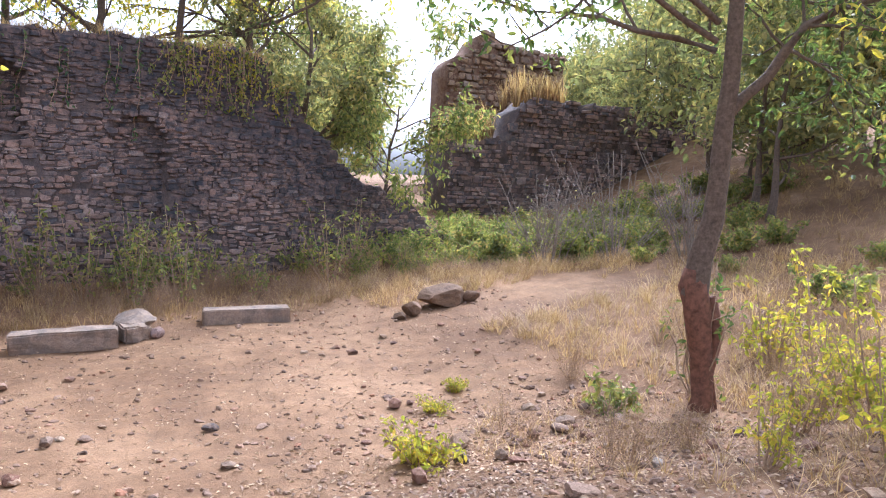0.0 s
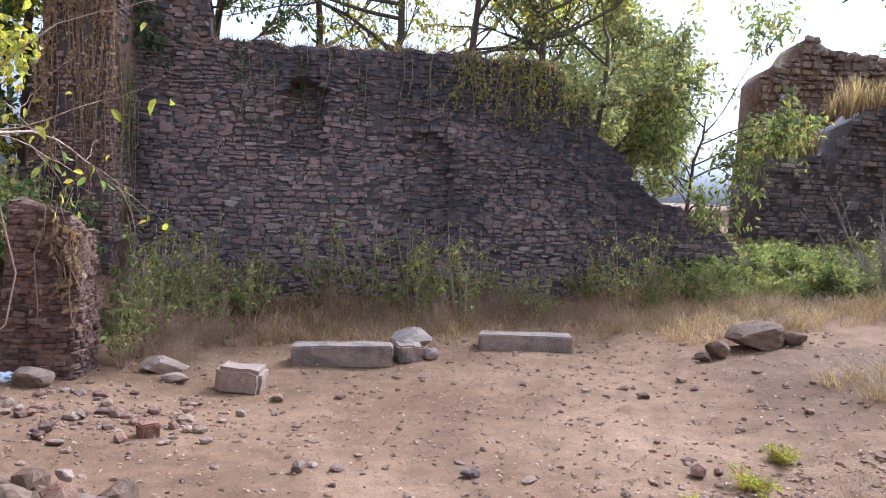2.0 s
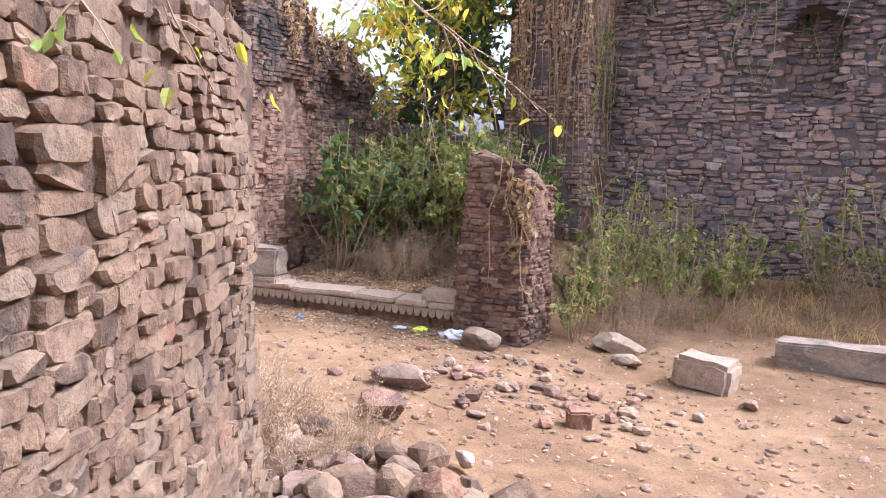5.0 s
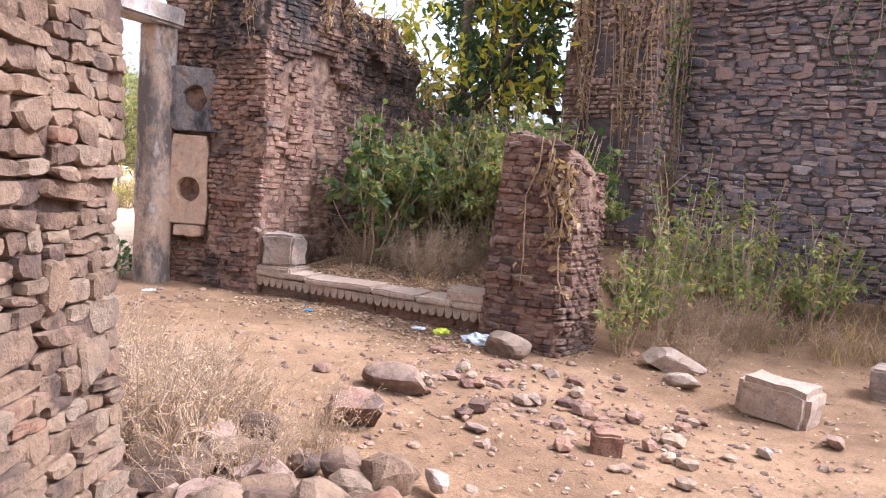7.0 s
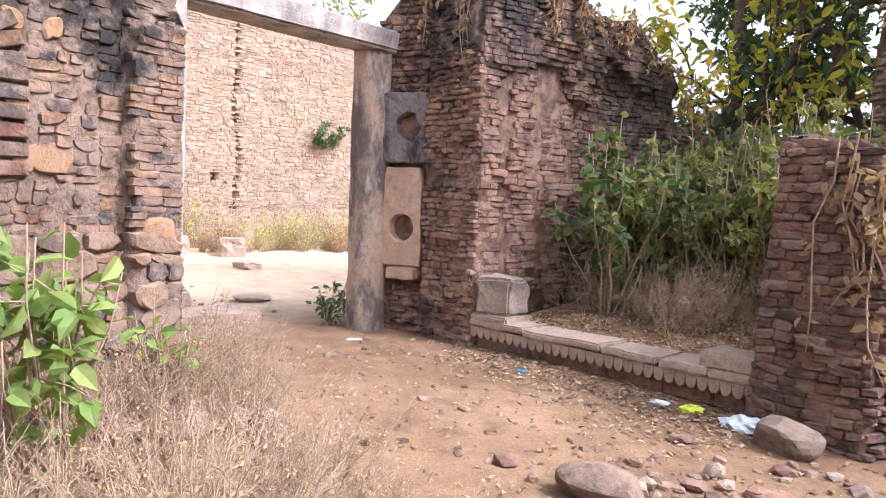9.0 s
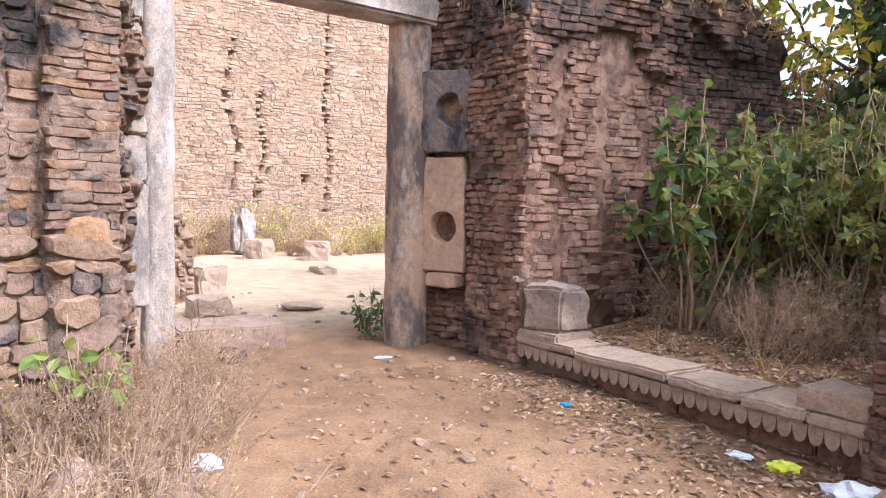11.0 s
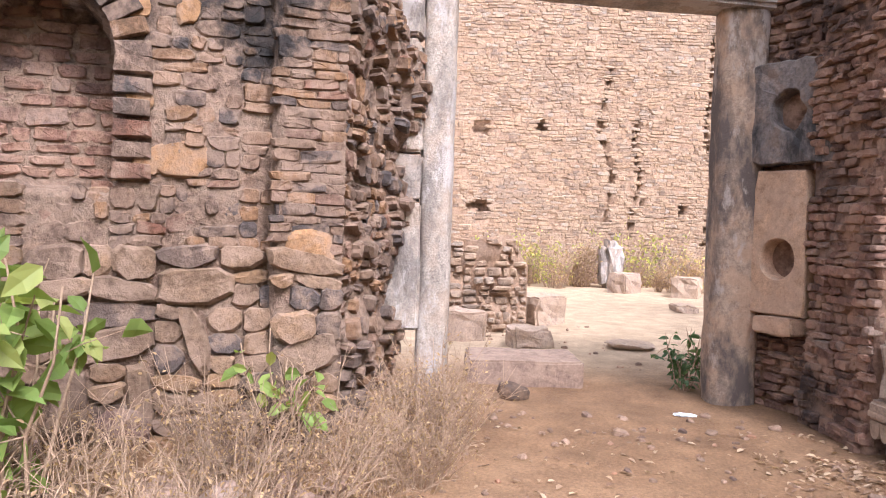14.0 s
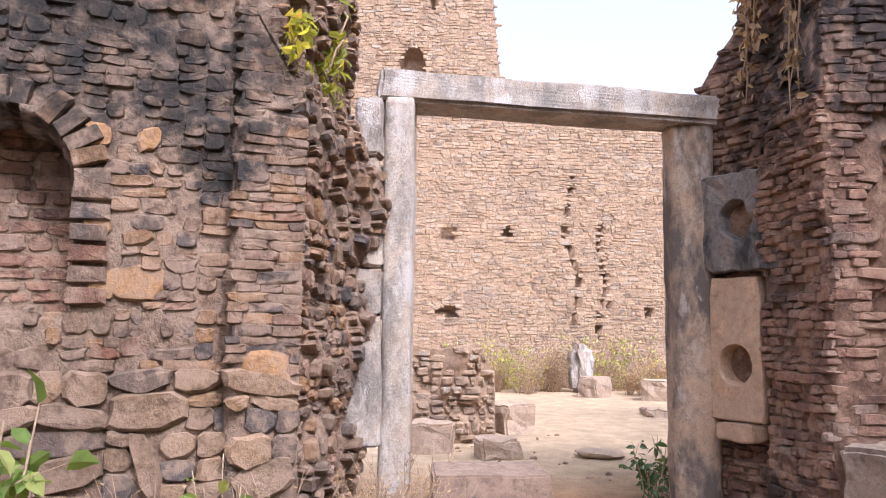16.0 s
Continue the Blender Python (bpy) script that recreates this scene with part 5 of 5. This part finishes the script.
lush2 = shrub("green_shrub", "dark green low shrub in the far yard", (12.5, 17, bumpy_z(12.5, 17)), 1.0, 1.8, LEAF_OLIVE, 341, 14, 1000, (0.08, 0.16), "shrubs in the far yard", "shrub", low=0.05)
scatter_copies(lush2, [(rng.uniform(9.0, 22), rng.uniform(14, 22)) for _ in range(22)] + [(rng.uniform(12, 30), rng.uniform(6, 16)) for _ in range(26)] + [(rng.uniform(12, 23), rng.uniform(19.5, 25.2)) for _ in range(24)], rng, (0.45, 1.05))
small = shrub("small_shrub", "small bright yellow-green shrub on the bare ground", (3.35, 6.1, bumpy_z(3.35, 6.1)), 0.5, 0.85, LEAF_YELLOW, 350, 22, 520, (0.05, 0.09), "", "shrub", low=0.02)
shrub("small_shrub", "dark green shrub beside the tree's foot", (5.95, 6.4, bumpy_z(5.95, 6.4)), 0.6, 0.8, LEAF_OLIVE, 351, 14, 480, (0.06, 0.11), "", "shrub", low=0.05)
scatter_copies(small, [(5.1, 8.3), (4.4, 7.6)], rng, (0.45, 0.6))
tall = shrub("yellow_sapling", "tall sapling with yellow-green leaves beside the path", (6.6, 3.6, bumpy_z(6.6, 3.6)), 1.75, 1.1, LEAF_YELLOW, 360, 9, 420, (0.06, 0.11), "saplings beside the path", "sapling", low=0.1)
scatter_copies(tall, [(6.0, 3.0), (7.4, 4.3), (5.2, 2.8), (8.0, 5.0), (7.0, 2.6), (8.8, 6.2), (6.2, 4.2), (4.9, 3.6), (7.8, 3.4)], rng, (0.55, 1.05))
shrub("tree_sprouts", "green sprouts round the tree's trunk", (6.75, 5.75, bumpy_z(6.7, 5.7) + 0.2), 1.7, 0.9, LEAF_GREEN, 361, 10, 260, (0.06, 0.12), "", "sprouts", low=0.3)

# court
cg = shrub("court_weed", "dry yellow-green weed in the court", (-21.0, 11.0, bumpy_z(-21, 11)), 1.5, 1.5, LEAF_PALE, 370, 18, 330, (0.05, 0.1), "weeds in the court", "weed", low=0.05)
scatter_copies(cg, [(rng.uniform(-22.5, -20.4), rng.uniform(9.0, 21)) for _ in range(36)], rng, (0.4, 1.25))
cd = shrub("court_weed", "dry straw-coloured weed in the court", (-20.0, 14.0, bumpy_z(-20, 14)), 1.4, 1.3, DRY, 371, 22, 420, (0.04, 0.09), "weeds in the court", "weed", low=0.05)
scatter_copies(cd, [(rng.uniform(-22.3, -20.2), rng.uniform(9.5, 21)) for _ in range(24)], rng, (0.4, 1.0))
shrub("wall_bush", "green bush rooted high in the court wall", (-22.9, 18.3, 3.3), 0.9, 1.6, LEAF_DARK, 372, 14, 700, (0.1, 0.18), "", "bush", low=0.0)
shrub("gate_shrub", "small leafy shrub at the pillar's foot", (-8.45, 11.0, bumpy_z(-8.45, 11.0)), 0.7, 0.5, LEAF_DARK, 373, 8, 160, (0.06, 0.11), "", "shrub", low=0.1)
block("cairn_stone", "upright grey carved stone standing among the weeds", "stone", (0.5, 0.6, 1.25), on_ground(-21.3, 12.5, 20, 0, 0, -0.03), GRANITE, 0.14, 0.05, 3, 374)

# broad-leaved plants beside the weeds
shrub("broad_leaf_plant", "young plant with broad pale green leaves", (-4.4, 7.27, bumpy_z(-4.4, 7.27)), 1.75, 0.75, LEAF_LIGHT, 380, 14, 380, (0.11, 0.19), "", "plant", low=0.35, wide=0.62)
shrub("broad_leaf_plant", "small plant with broad green leaves at the wall's foot", (-5.4, 8.13, bumpy_z(-5.4, 8.13)), 0.95, 0.45, LEAF_LIGHT, 381, 6, 60, (0.08, 0.14), "", "plant", low=0.3, wide=0.6)


# ---- branches that hang over the near wall ----
def hanging_branch(name, label, pts, r, leaves, size, mat, seed, spread=0.35):
    rng = random.Random(seed)
    t = thing(name, label, "branch", pts[0])
    o = Vector(pts[0])
    loc = [Vector(p) - o for p in pts]
    h, c, tips = Heap(), Heap(), []
    tube(h, loc, [r * (1 - 0.8 * i / (len(loc) - 1)) for i in range(len(loc))], 7)
    for p, q in zip(loc[1:], loc[2:]):
        for _ in range(3):
            grow(rng, h, p.lerp(q, rng.random()), ((q - p).normalized() + rnd_dir(rng) * 0.9).normalized(), 0.55, r * 0.3, 1, tips, 0.5, 2, 0.0)
    for _ in range(leaves):
        p, d = rng.choice(tips)
        s_ = rng.uniform(*size)
        leaf(c, p + rnd_dir(rng) * spread * 0.3, (rnd_dir(rng) + Vector((0, 0, -0.9))).normalized(), rnd_dir(rng, 0.6), s_, s_ * 0.5)
    child("branchwork", h.mesh("branchwork", TWIG, flat=False), t, kind="stuff")
    child("foliage", c.mesh("foliage", mat), t, kind="stuff")


hanging_branch("branch", "thin bare branch with few leaves reaching out from the broken wall", [(-1.1, 3.9, 2.4), (-0.70, 4.0, 2.49), (-0.83, 4.29, 2.58), (-0.93, 4.58, 2.66), (-1.0, 5.05, 2.65), (-0.995, 5.63, 2.7), (-0.98, 5.99, 2.68), (-0.92, 6.45, 2.55)], 0.014, 60, (0.05, 0.08), LEAF_YELLOW, 390)
hanging_branch("branch", "leafy yellow-green branch behind the broken wall", [(-3.2, 5.6, 3.0), (-3.2, 6.6, 3.6), (-3.1, 7.6, 3.8), (-2.9, 8.6, 3.7), (-2.7, 9.4, 3.5)], 0.03, 1900, (0.06, 0.11), LEAF_YELLOW, 391, 0.5)


# ---- loose stones and litter ----
def pebble_field(name, label, spots, sizes, mat, seed):
    rng = random.Random(seed)
    h = Heap()
    lib = [stone_shape(rng, 6, 2.4, 0.25, 0.35) for _ in range(8)]
    for x, y in spots:
        s_ = rng.uniform(*sizes) * rng.choice((0.5, 0.7, 1.0, 1.0, 1.5))
        m = pose(x, y, bumpy_z(x, y) + s_ * 0.05, rng.uniform(-20, 20), rng.uniform(-20, 20), rng.uniform(0, 360)) @ Matrix.Diagonal((s_, s_ * rng.uniform(0.5, 1), s_ * rng.uniform(0.25, 0.6), 1))
        vs, fs = rng.choice(lib)
        h.add([tuple(m @ Vector(p)) for p in vs], fs)
    ob = new(name, h.mesh(name, mat))
    tagged(ob, label, "gravel", kind="stuff")


def open_yard(x, y):
    if x < -4.5 and y > 11.5 + 0.12 * (x + 6.6):
        return False
    return not (x < -4.6 and y < 8.6) and not (-3.2 < x < -0.7 and y < 6.9 and x < -0.72 - 0.517 * (y - 3.86)) and y < 17.3


rng = random.Random(9)
peb = [(rng.uniform(-7.5, 9), rng.uniform(2.0, 16.5)) for _ in range(3800)]
peb += [(rng.gauss(-2.0, 1.0), rng.gauss(10.4, 0.7)) for _ in range(420)]
peb += [(rng.gauss(4.6, 1.6), rng.gauss(5.2, 1.6)) for _ in range(1500)]
peb += [(rng.uniform(-22, -8.5), rng.uniform(8, 15)) for _ in range(400)]
pebble_field("gravel", "scattered brown gravel and stone chips", [p for p in peb if open_yard(*p)], (0.025, 0.085), CHIPS, 10)

rng = random.Random(12)
k = 0
while k < 150:
    if k < 75:
        x, y = rng.gauss(-2.1, 0.85), rng.gauss(10.35, 0.6)
    elif k < 115:
        x, y = rng.uniform(-2.0, 7), rng.uniform(4.5, 12)
    else:
        x, y = rng.gauss(5.2, 1.2), rng.gauss(6.2, 1.3)
    if not open_yard(x, y) or (-3.9 < x < -2.2 and y > 12.0):
        continue
    w = rng.uniform(0.09, 0.26)
    rock("loose_stone", ("loose reddish brick fragment on the bare earth", "loose buff stone on the bare earth", "loose dark stone on the bare earth")[k % 3], (w, w * rng.uniform(0.6, 1), w * rng.uniform(0.35, 0.7)), on_ground(x, y, rng.uniform(0, 360)), (BRICK[1], PALEW[1], GATEBRICK[1])[k % 3], 1000 + k, group="loose stones in the yard", sub=1)
    k += 1
# rubble at the foot of the broken wall and along the gate wall
k = 0
while k < 90:
    if k < 48:
        x, y = rng.gauss(-1.75, 0.5), rng.gauss(6.75, 0.55)
        ok = x > -0.45 - 0.517 * (y - 3.86) or y > 6.8
        ok = ok and math.hypot(x - 0.05, y - 5.8) > 0.9 and x < -0.7 + 0.2 * (6.5 - y)
    else:
        x, y = rng.uniform(-5.9, -4.4), rng.uniform(5.6, 8.6)
        ok = x > -5.45 - 0.35 * (y - 7.12) + 0.12
    if not ok:
        continue
    w = rng.uniform(0.12, 0.42)
    rock("rubble_stone", ("fallen buff wall stone in a heap", "fallen brown wall stone in a heap")[k % 2], (w, w * rng.uniform(0.6, 1), w * rng.uniform(0.4, 0.8)), on_ground(x, y, rng.uniform(0, 360), rng.uniform(-15, 15), 0, rng.uniform(0, 0.08)), (NEARST[1], BUTTRESS[1])[k % 2], 1200 + k, group="fallen wall stones", sub=2)
    k += 1
k = 0
while k < 46:
    x, y = rng.uniform(-3.5, -1.05), rng.uniform(6.55, 8.2)
    if x < -0.55 - 0.517 * (y - 3.86) and y < 6.95:
        continue
    w = rng.uniform(0.16, 0.44)
    rock("rubble_stone", "large fallen stone at the broken wall's foot", (w, w * rng.uniform(0.65, 1), w * rng.uniform(0.5, 0.85)), on_ground(x, y, rng.uniform(0, 360), rng.uniform(-15, 15)), NEARST[1], 1400 + k, group="fallen wall stones", sub=2)
    k += 1
for k, (x, y, w) in enumerate(((0.02, 5.94, 0.4), (0.3, 6.05, 0.25), (0.85, 5.6, 0.26), (1.28, 5.64, 0.24), (1.73, 5.57, 0.3), (1.5, 4.8, 0.34), (2.22, 4.64, 0.3), (2.32, 5.29, 0.22), (2.84, 4.64, 0.24), (3.95, 6.4, 0.34), (5.18, 6.25, 0.34), (5.35, 6.4, 0.26), (5.0, 6.45, 0.22), (5.7, 5.9, 0.32), (3.58, 4.23, 0.36), (3.02, 4.2, 0.26), (1.15, 4.55, 0.3), (3.7, 6.0, 0.26), (0.7, 8.5, 0.22), (1.9, 8.2, 0.2), (2.4, 8.0, 0.18))):
    rock("yard_stone", ("flat reddish-brown stone on the leaf-strewn ground", "angular brown stone on the leaf-strewn ground")[k % 2], (w, w * 0.7, w * (0.32, 0.55)[k % 2]), on_ground(x, y, 47 * k), (CHIPPED, BOULDER[1])[k % 2], 1500 + k, group="stones beside the path", sub=2)
rock("flat_stone", "large flat buff stone among the rubble", (0.62, 0.4, 0.26), on_ground(-2.95, 9.75, 10), CHIPPED, 130, sub=3)
rock("rubble_lump", "lump of broken brick masonry on the ground", (0.5, 0.42, 0.36), on_ground(-2.6, 8.85, 40), GATEBRICK[1], 131, "masonry", sub=3)
rock("dark_boulder", "rounded dark boulder at the pier's foot", (0.5, 0.4, 0.36), on_ground(-2.98, 11.75, 0), RUBBLE[1], 132, "boulder", sub=3)
block("brick_cube", "broken squared red brick on the bare earth", "brick", (0.22, 0.18, 0.18), on_ground(-1.24, 9.88, 20, 0, 0, -0.02), BRICK[1], 0.02, 0.012, 2, 133)
rock("slab_fragment", "broken pale slab leaning in the weeds", (0.7, 0.4, 0.3), on_ground(-1.6, 12.75, 15, 0, 12), SLAB, 134, sub=3)
rock("slab_fragment", "broken pale slab lying in the weeds", (0.5, 0.35, 0.16), on_ground(-1.35, 12.3, -25), SLAB, 135, sub=2)


def blades(name, label, spots, height, mat, seed, per=16, lean=0.5, zf=None, width=0.006):
    """Tufts of dry grass."""
    rng = random.Random(seed)
    h = Heap()
    for x, y in spots:
        z = (zf or bumpy_z)(x, y)
        for _ in range(per):
            a, r = rng.uniform(0, 6.28), rng.uniform(0, 0.1)
            p = Vector((x + math.cos(a) * r, y + math.sin(a) * r, z - 0.02))
            hh = rng.uniform(*height)
            d = Vector((math.cos(a) * lean * rng.random(), math.sin(a) * lean * rng.random(), 1))
            s_ = Vector((-math.sin(a), math.cos(a), 0)) * width
            n = len(h.v)
            mid = p + d * hh * 0.55
            tip = p + d * hh + Vector((math.cos(a), math.sin(a), -0.3)) * hh * lean * 0.4
            h.v.extend([tuple(p - s_), tuple(p + s_), tuple(mid + s_ * 0.8), tuple(mid - s_ * 0.8), tuple(tip)])
            h.f.extend([(n, n + 1, n + 2, n + 3), (n + 3, n + 2, n + 4)])
    ob = new(name, h.mesh(name, mat))
    tagged(ob, label, "grass", kind="stuff")


rng = random.Random(14)
tuft = [(rng.uniform(-2.5, 9.5), rng.uniform(14.2, 17.2)) for _ in range(700)]
tuft += [(rng.uniform(6.5, 14), rng.uniform(12.8, 16)) for _ in range(900)]
tuft += [(rng.uniform(7.0, 15), rng.uniform(4, 10.5)) for _ in range(1300)]
tuft += [(rng.uniform(11, 24), rng.uniform(8, 19)) for _ in range(900)]
blades("dry_grass", "dry straw-coloured grass", tuft, (0.1, 0.42), DRY, 15, 11, 1.1, width=0.004)
low = [(rng.uniform(4, 9), rng.uniform(2, 7)) for _ in range(500)] + [(rng.uniform(-6.3, -3), rng.uniform(12.5, 14)) for _ in range(60)] + [(rng.uniform(-5.2, -2.6), rng.uniform(6, 8.6)) for _ in range(160)]
blades("dry_grass", "short dry grass and stubble", low, (0.06, 0.22), DRY, 16, 8, 1.2, width=0.004)
crest = [(-3.2 + u, 17.6 + rng.uniform(0, 0.7), high_wall.crest(u) - 0.06) for u in [rng.uniform(1.5, 9.4) for _ in range(220)]]
zs = {(round(a, 5), round(b, 5)): c for a, b, c in crest}
blades("wall_top_grass", "dry grass on the wall's crest", [(a, b) for a, b, _ in crest], (0.1, 0.35), DRY, 17, 10, 0.8, lambda x, y: zs[(round(x, 5), round(y, 5))])
fu = [(15.5 + 9.5 * f, 25.9 - 0.3 * f + rng.uniform(0.1, 1.5), ruin.crest(9.5 * f) - 0.1) for f in [rng.choice((0.12, 0.2, 0.27, 0.45, 0.6)) + rng.gauss(0, 0.035) for _ in range(130)]]
zs2 = {(round(a, 5), round(b, 5)): c for a, b, c in fu}
blades("far_grass", "tall dry grass on the far ruin", [(a, b) for a, b, _ in fu], (0.5, 1.5), DRY, 18, 14, 0.35, lambda x, y: zs2[(round(x, 5), round(y, 5))], 0.02)


def litter(name, label, spots, mat, seed, size=(0.025, 0.07)):
    rng = random.Random(seed)
    h = Heap()
    for x, y in spots:
        s_ = rng.uniform(*size)
        a = rng.uniform(0, 6.28)
        leaf(h, (x, y, bumpy_z(x, y) + rng.uniform(0.005, 0.025)), (math.cos(a), math.sin(a), rng.uniform(-0.3, 0.3)), (rng.uniform(-0.4, 0.4), rng.uniform(-0.4, 0.4), 1), s_, s_ * rng.uniform(0.4, 0.7))
    ob = new(name, h.mesh(name, mat))
    tagged(ob, label, "leaf litter", kind="stuff")


rng = random.Random(19)
lit = [(rng.uniform(-7, 9), rng.uniform(2, 16.8)) for _ in range(9000)]
lit += [(rng.uniform(-6.4, -3.0), rng.uniform(12.1, 15)) for _ in range(5000)]
lit += [(rng.gauss(4.5, 1.6), rng.gauss(5, 1.5)) for _ in range(5000)]
lit += [(rng.uniform(-6.4, -3.2), 11.4 + 0.12 * 1.5 + rng.gauss(0, 0.35)) for _ in range(1500)]
litter("leaf_litter", "dry fallen leaves on the earth", [p for p in lit if not (p[0] < -4.6 and p[1] < 8.5 and p[0] < -5.4 - 0.35 * (p[1] - 7.1))], LITTER, 20)


# ---- hanging creepers ----
def creeper(name, label, w, u0, u1, v0, v1, count, mat, seed):
    rng = random.Random(seed)
    t = thing(name, label, "creeper")
    h, c = Heap(), Heap()
    for _ in range(count):
        u = rng.uniform(u0, u1)
        top = min(w.crest(u) + 0.05, v1 + rng.uniform(-0.3, 0.3))
        ln = rng.uniform(0.3, 1) * (top - v0)
        pts = []
        for i in range(6):
            f = i / 5
            v = top - ln * f
            uu = u + 0.5 * nz(u * 3, f * 2, seed) * f
            pts.append(w.at(uu, v, w.depth(min(max(uu, 0), w.length), v) + 0.05 + 0.08 * rng.random()))
        tube(h, pts, [0.008] * 5 + [0.003], 4)
        for _ in range(26):
            k = rng.randrange(5)
            s_ = rng.uniform(0.05, 0.12)
            leaf(c, pts[k].lerp(pts[k + 1], rng.random()) + rnd_dir(rng) * 0.06, (rnd_dir(rng) + Vector((0, 0, -0.8))).normalized(), w.n + rnd_dir(rng) * 0.5, s_, s_ * 0.5)
    child("branchwork", h.mesh("branchwork", TWIG, flat=False), t, kind="stuff")
    child("foliage", c.mesh("foliage", mat), t, kind="stuff")


creeper("creeper", "dry creepers hanging down the crumbling buttress", end_wall, 0.1, 1.45, 0.9, 6.8, 60, DRY, 401)
creeper("creeper", "green creeper on the dark return of the wall", end_side, 0.1, 1.2, 1.0, 4.5, 16, LEAF_GREEN, 402)
creeper("creeper", "yellow-green leaves hanging over the high wall", high_wall, 7.0, 9.2, 3.9, 5.5, 14, LEAF_YELLOW, 403)
creeper("creeper", "dull green leaves hanging over the high wall", high_wall, 6.4, 9.8, 3.7, 5.5, 34, LEAF_OLIVE, 409)
creeper("creeper", "sparse dry creepers over the high wall", high_wall, 1.5, 7.0, 3.2, 5.3, 16, LEAF_DARK, 404)
creeper("creeper", "dry roots and grass hanging from the gate wall", front_wall, 0.0, 0.85, 3.0, 5.0, 14, DRY, 405)
creeper("creeper", "dry grass hanging over the sooty wall top", side_wall, 0.6, 4.4, 3.3, 4.4, 18, DRY, 408)
creeper("creeper", "sparse yellow-green leaves over the broken gate wall", jamb, 0.0, 0.7, 2.9, 3.6, 7, LEAF_YELLOW, 407)
creeper("creeper", "dry grass hanging from the pier", pier_front, 0.5, 0.9, 0.3, 1.9, 8, DRY, 406)

# ---- rubbish ----
def crumpled(name, label, size, m, mat, seed):
    bm = bmesh.new()
    bmesh.ops.create_icosphere(bm, subdivisions=3, radius=0.5)
    for v in bm.verts:
        p = v.co
        v.co *= 1 + 0.45 * nz(*p, 4 + seed * 0.1) + 0.25 * nz(p.y, p.z, p.x + seed, 9)
    bmesh.ops.scale(bm, vec=size, verts=bm.verts)
    me = bpy.data.meshes.new(name)
    bm.to_mesh(me)
    bm.free()
    me.materials.append(mat)
    ob = new(name, me)
    ob.matrix_world = m
    return tagged(ob, label, "rubbish")


crumpled("plastic_bag", "crumpled white plastic bag beside the boulder", (0.34, 0.2, 0.16), on_ground(-3.38, 11.85, 20, 0, 0, 0.03), PLASTIC, 3)
crumpled("wrapper", "crumpled bright yellow-green wrapper", (0.17, 0.13, 0.08), on_ground(-3.85, 11.85, 50, 0, 0, 0.02), YELLOW, 5)
crumpled("wrapper", "small bright blue wrapper", (0.1, 0.06, 0.03), on_ground(-5.35, 11.35, 10, 0, 0, 0.01), BLUE, 6)
crumpled("wrapper", "white scrap of plastic", (0.16, 0.1, 0.04), on_ground(-4.1, 11.75, 10, 0, 0, 0.01), PLASTIC, 7)
crumpled("paper_scrap", "small pale pink scrap of paper at the gate", (0.16, 0.07, 0.03), on_ground(-7.4, 10.75, 80, 0, 0, 0.01), PLASTIC, 8)
crumpled("wrapper", "crumpled blue and white wrapper in the weeds", (0.16, 0.16, 0.12), on_ground(-5.1, 8.72, 80, 0, 0, 0.03), PLASTIC, 9)

# hanging leaf cluster and bare vine at the broken wall
def leaf_cluster(at, count, size, seed):
    rng = random.Random(seed)
    t = thing("leaf_cluster", "hanging cluster of bright yellow-green leaves", "leaves", at)
    h, c = Heap(), Heap()
    for _ in range(count):
        d = (rnd_dir(rng) * 0.7 + Vector((0, 0, -1))).normalized()
        e = d * rng.uniform(0.05, 0.16)
        tube(h, [(0, 0, 0), tuple(e * 0.5 + Vector((0, 0, 0.01))), tuple(e)], [0.003, 0.002, 0.0015], 4)
        s_ = rng.uniform(*size)
        leaf(c, e, (d + rnd_dir(rng) * 0.4).normalized(), rnd_dir(rng, 0.3), s_, s_ * 0.5)
    child("branchwork", h.mesh("branchwork", TWIG), t, kind="stuff")
    child("foliage", c.mesh("foliage", LEAF_LIGHT), t, kind="stuff")


leaf_cluster((-0.76, 4.15, 2.52), 14, (0.06, 0.1), 410)
leaf_cluster((-0.8, 4.3, 2.56), 8, (0.05, 0.09), 411)
leaf_cluster((-0.92, 6.45, 2.55), 4, (0.05, 0.08), 412)
leaf_cluster((-0.98, 5.95, 2.67), 6, (0.05, 0.08), 413)
leaf_cluster((-1.12, 4.85, 2.4), 5, (0.04, 0.07), 414)
vine = Heap()
tube(vine, [(-0.55, 3.95, 2.55), (-0.52, 3.98, 2.35), (-0.5, 4.02, 2.2), (-0.52, 4.0, 2.05), (-0.6, 3.92, 1.95), (-0.72, 3.86, 1.9)], [0.0028] * 6, 6)
tagged(new("vine", vine.mesh("vine", TWIG, flat=False)), "thin bare vine hanging before the wall", "vine")
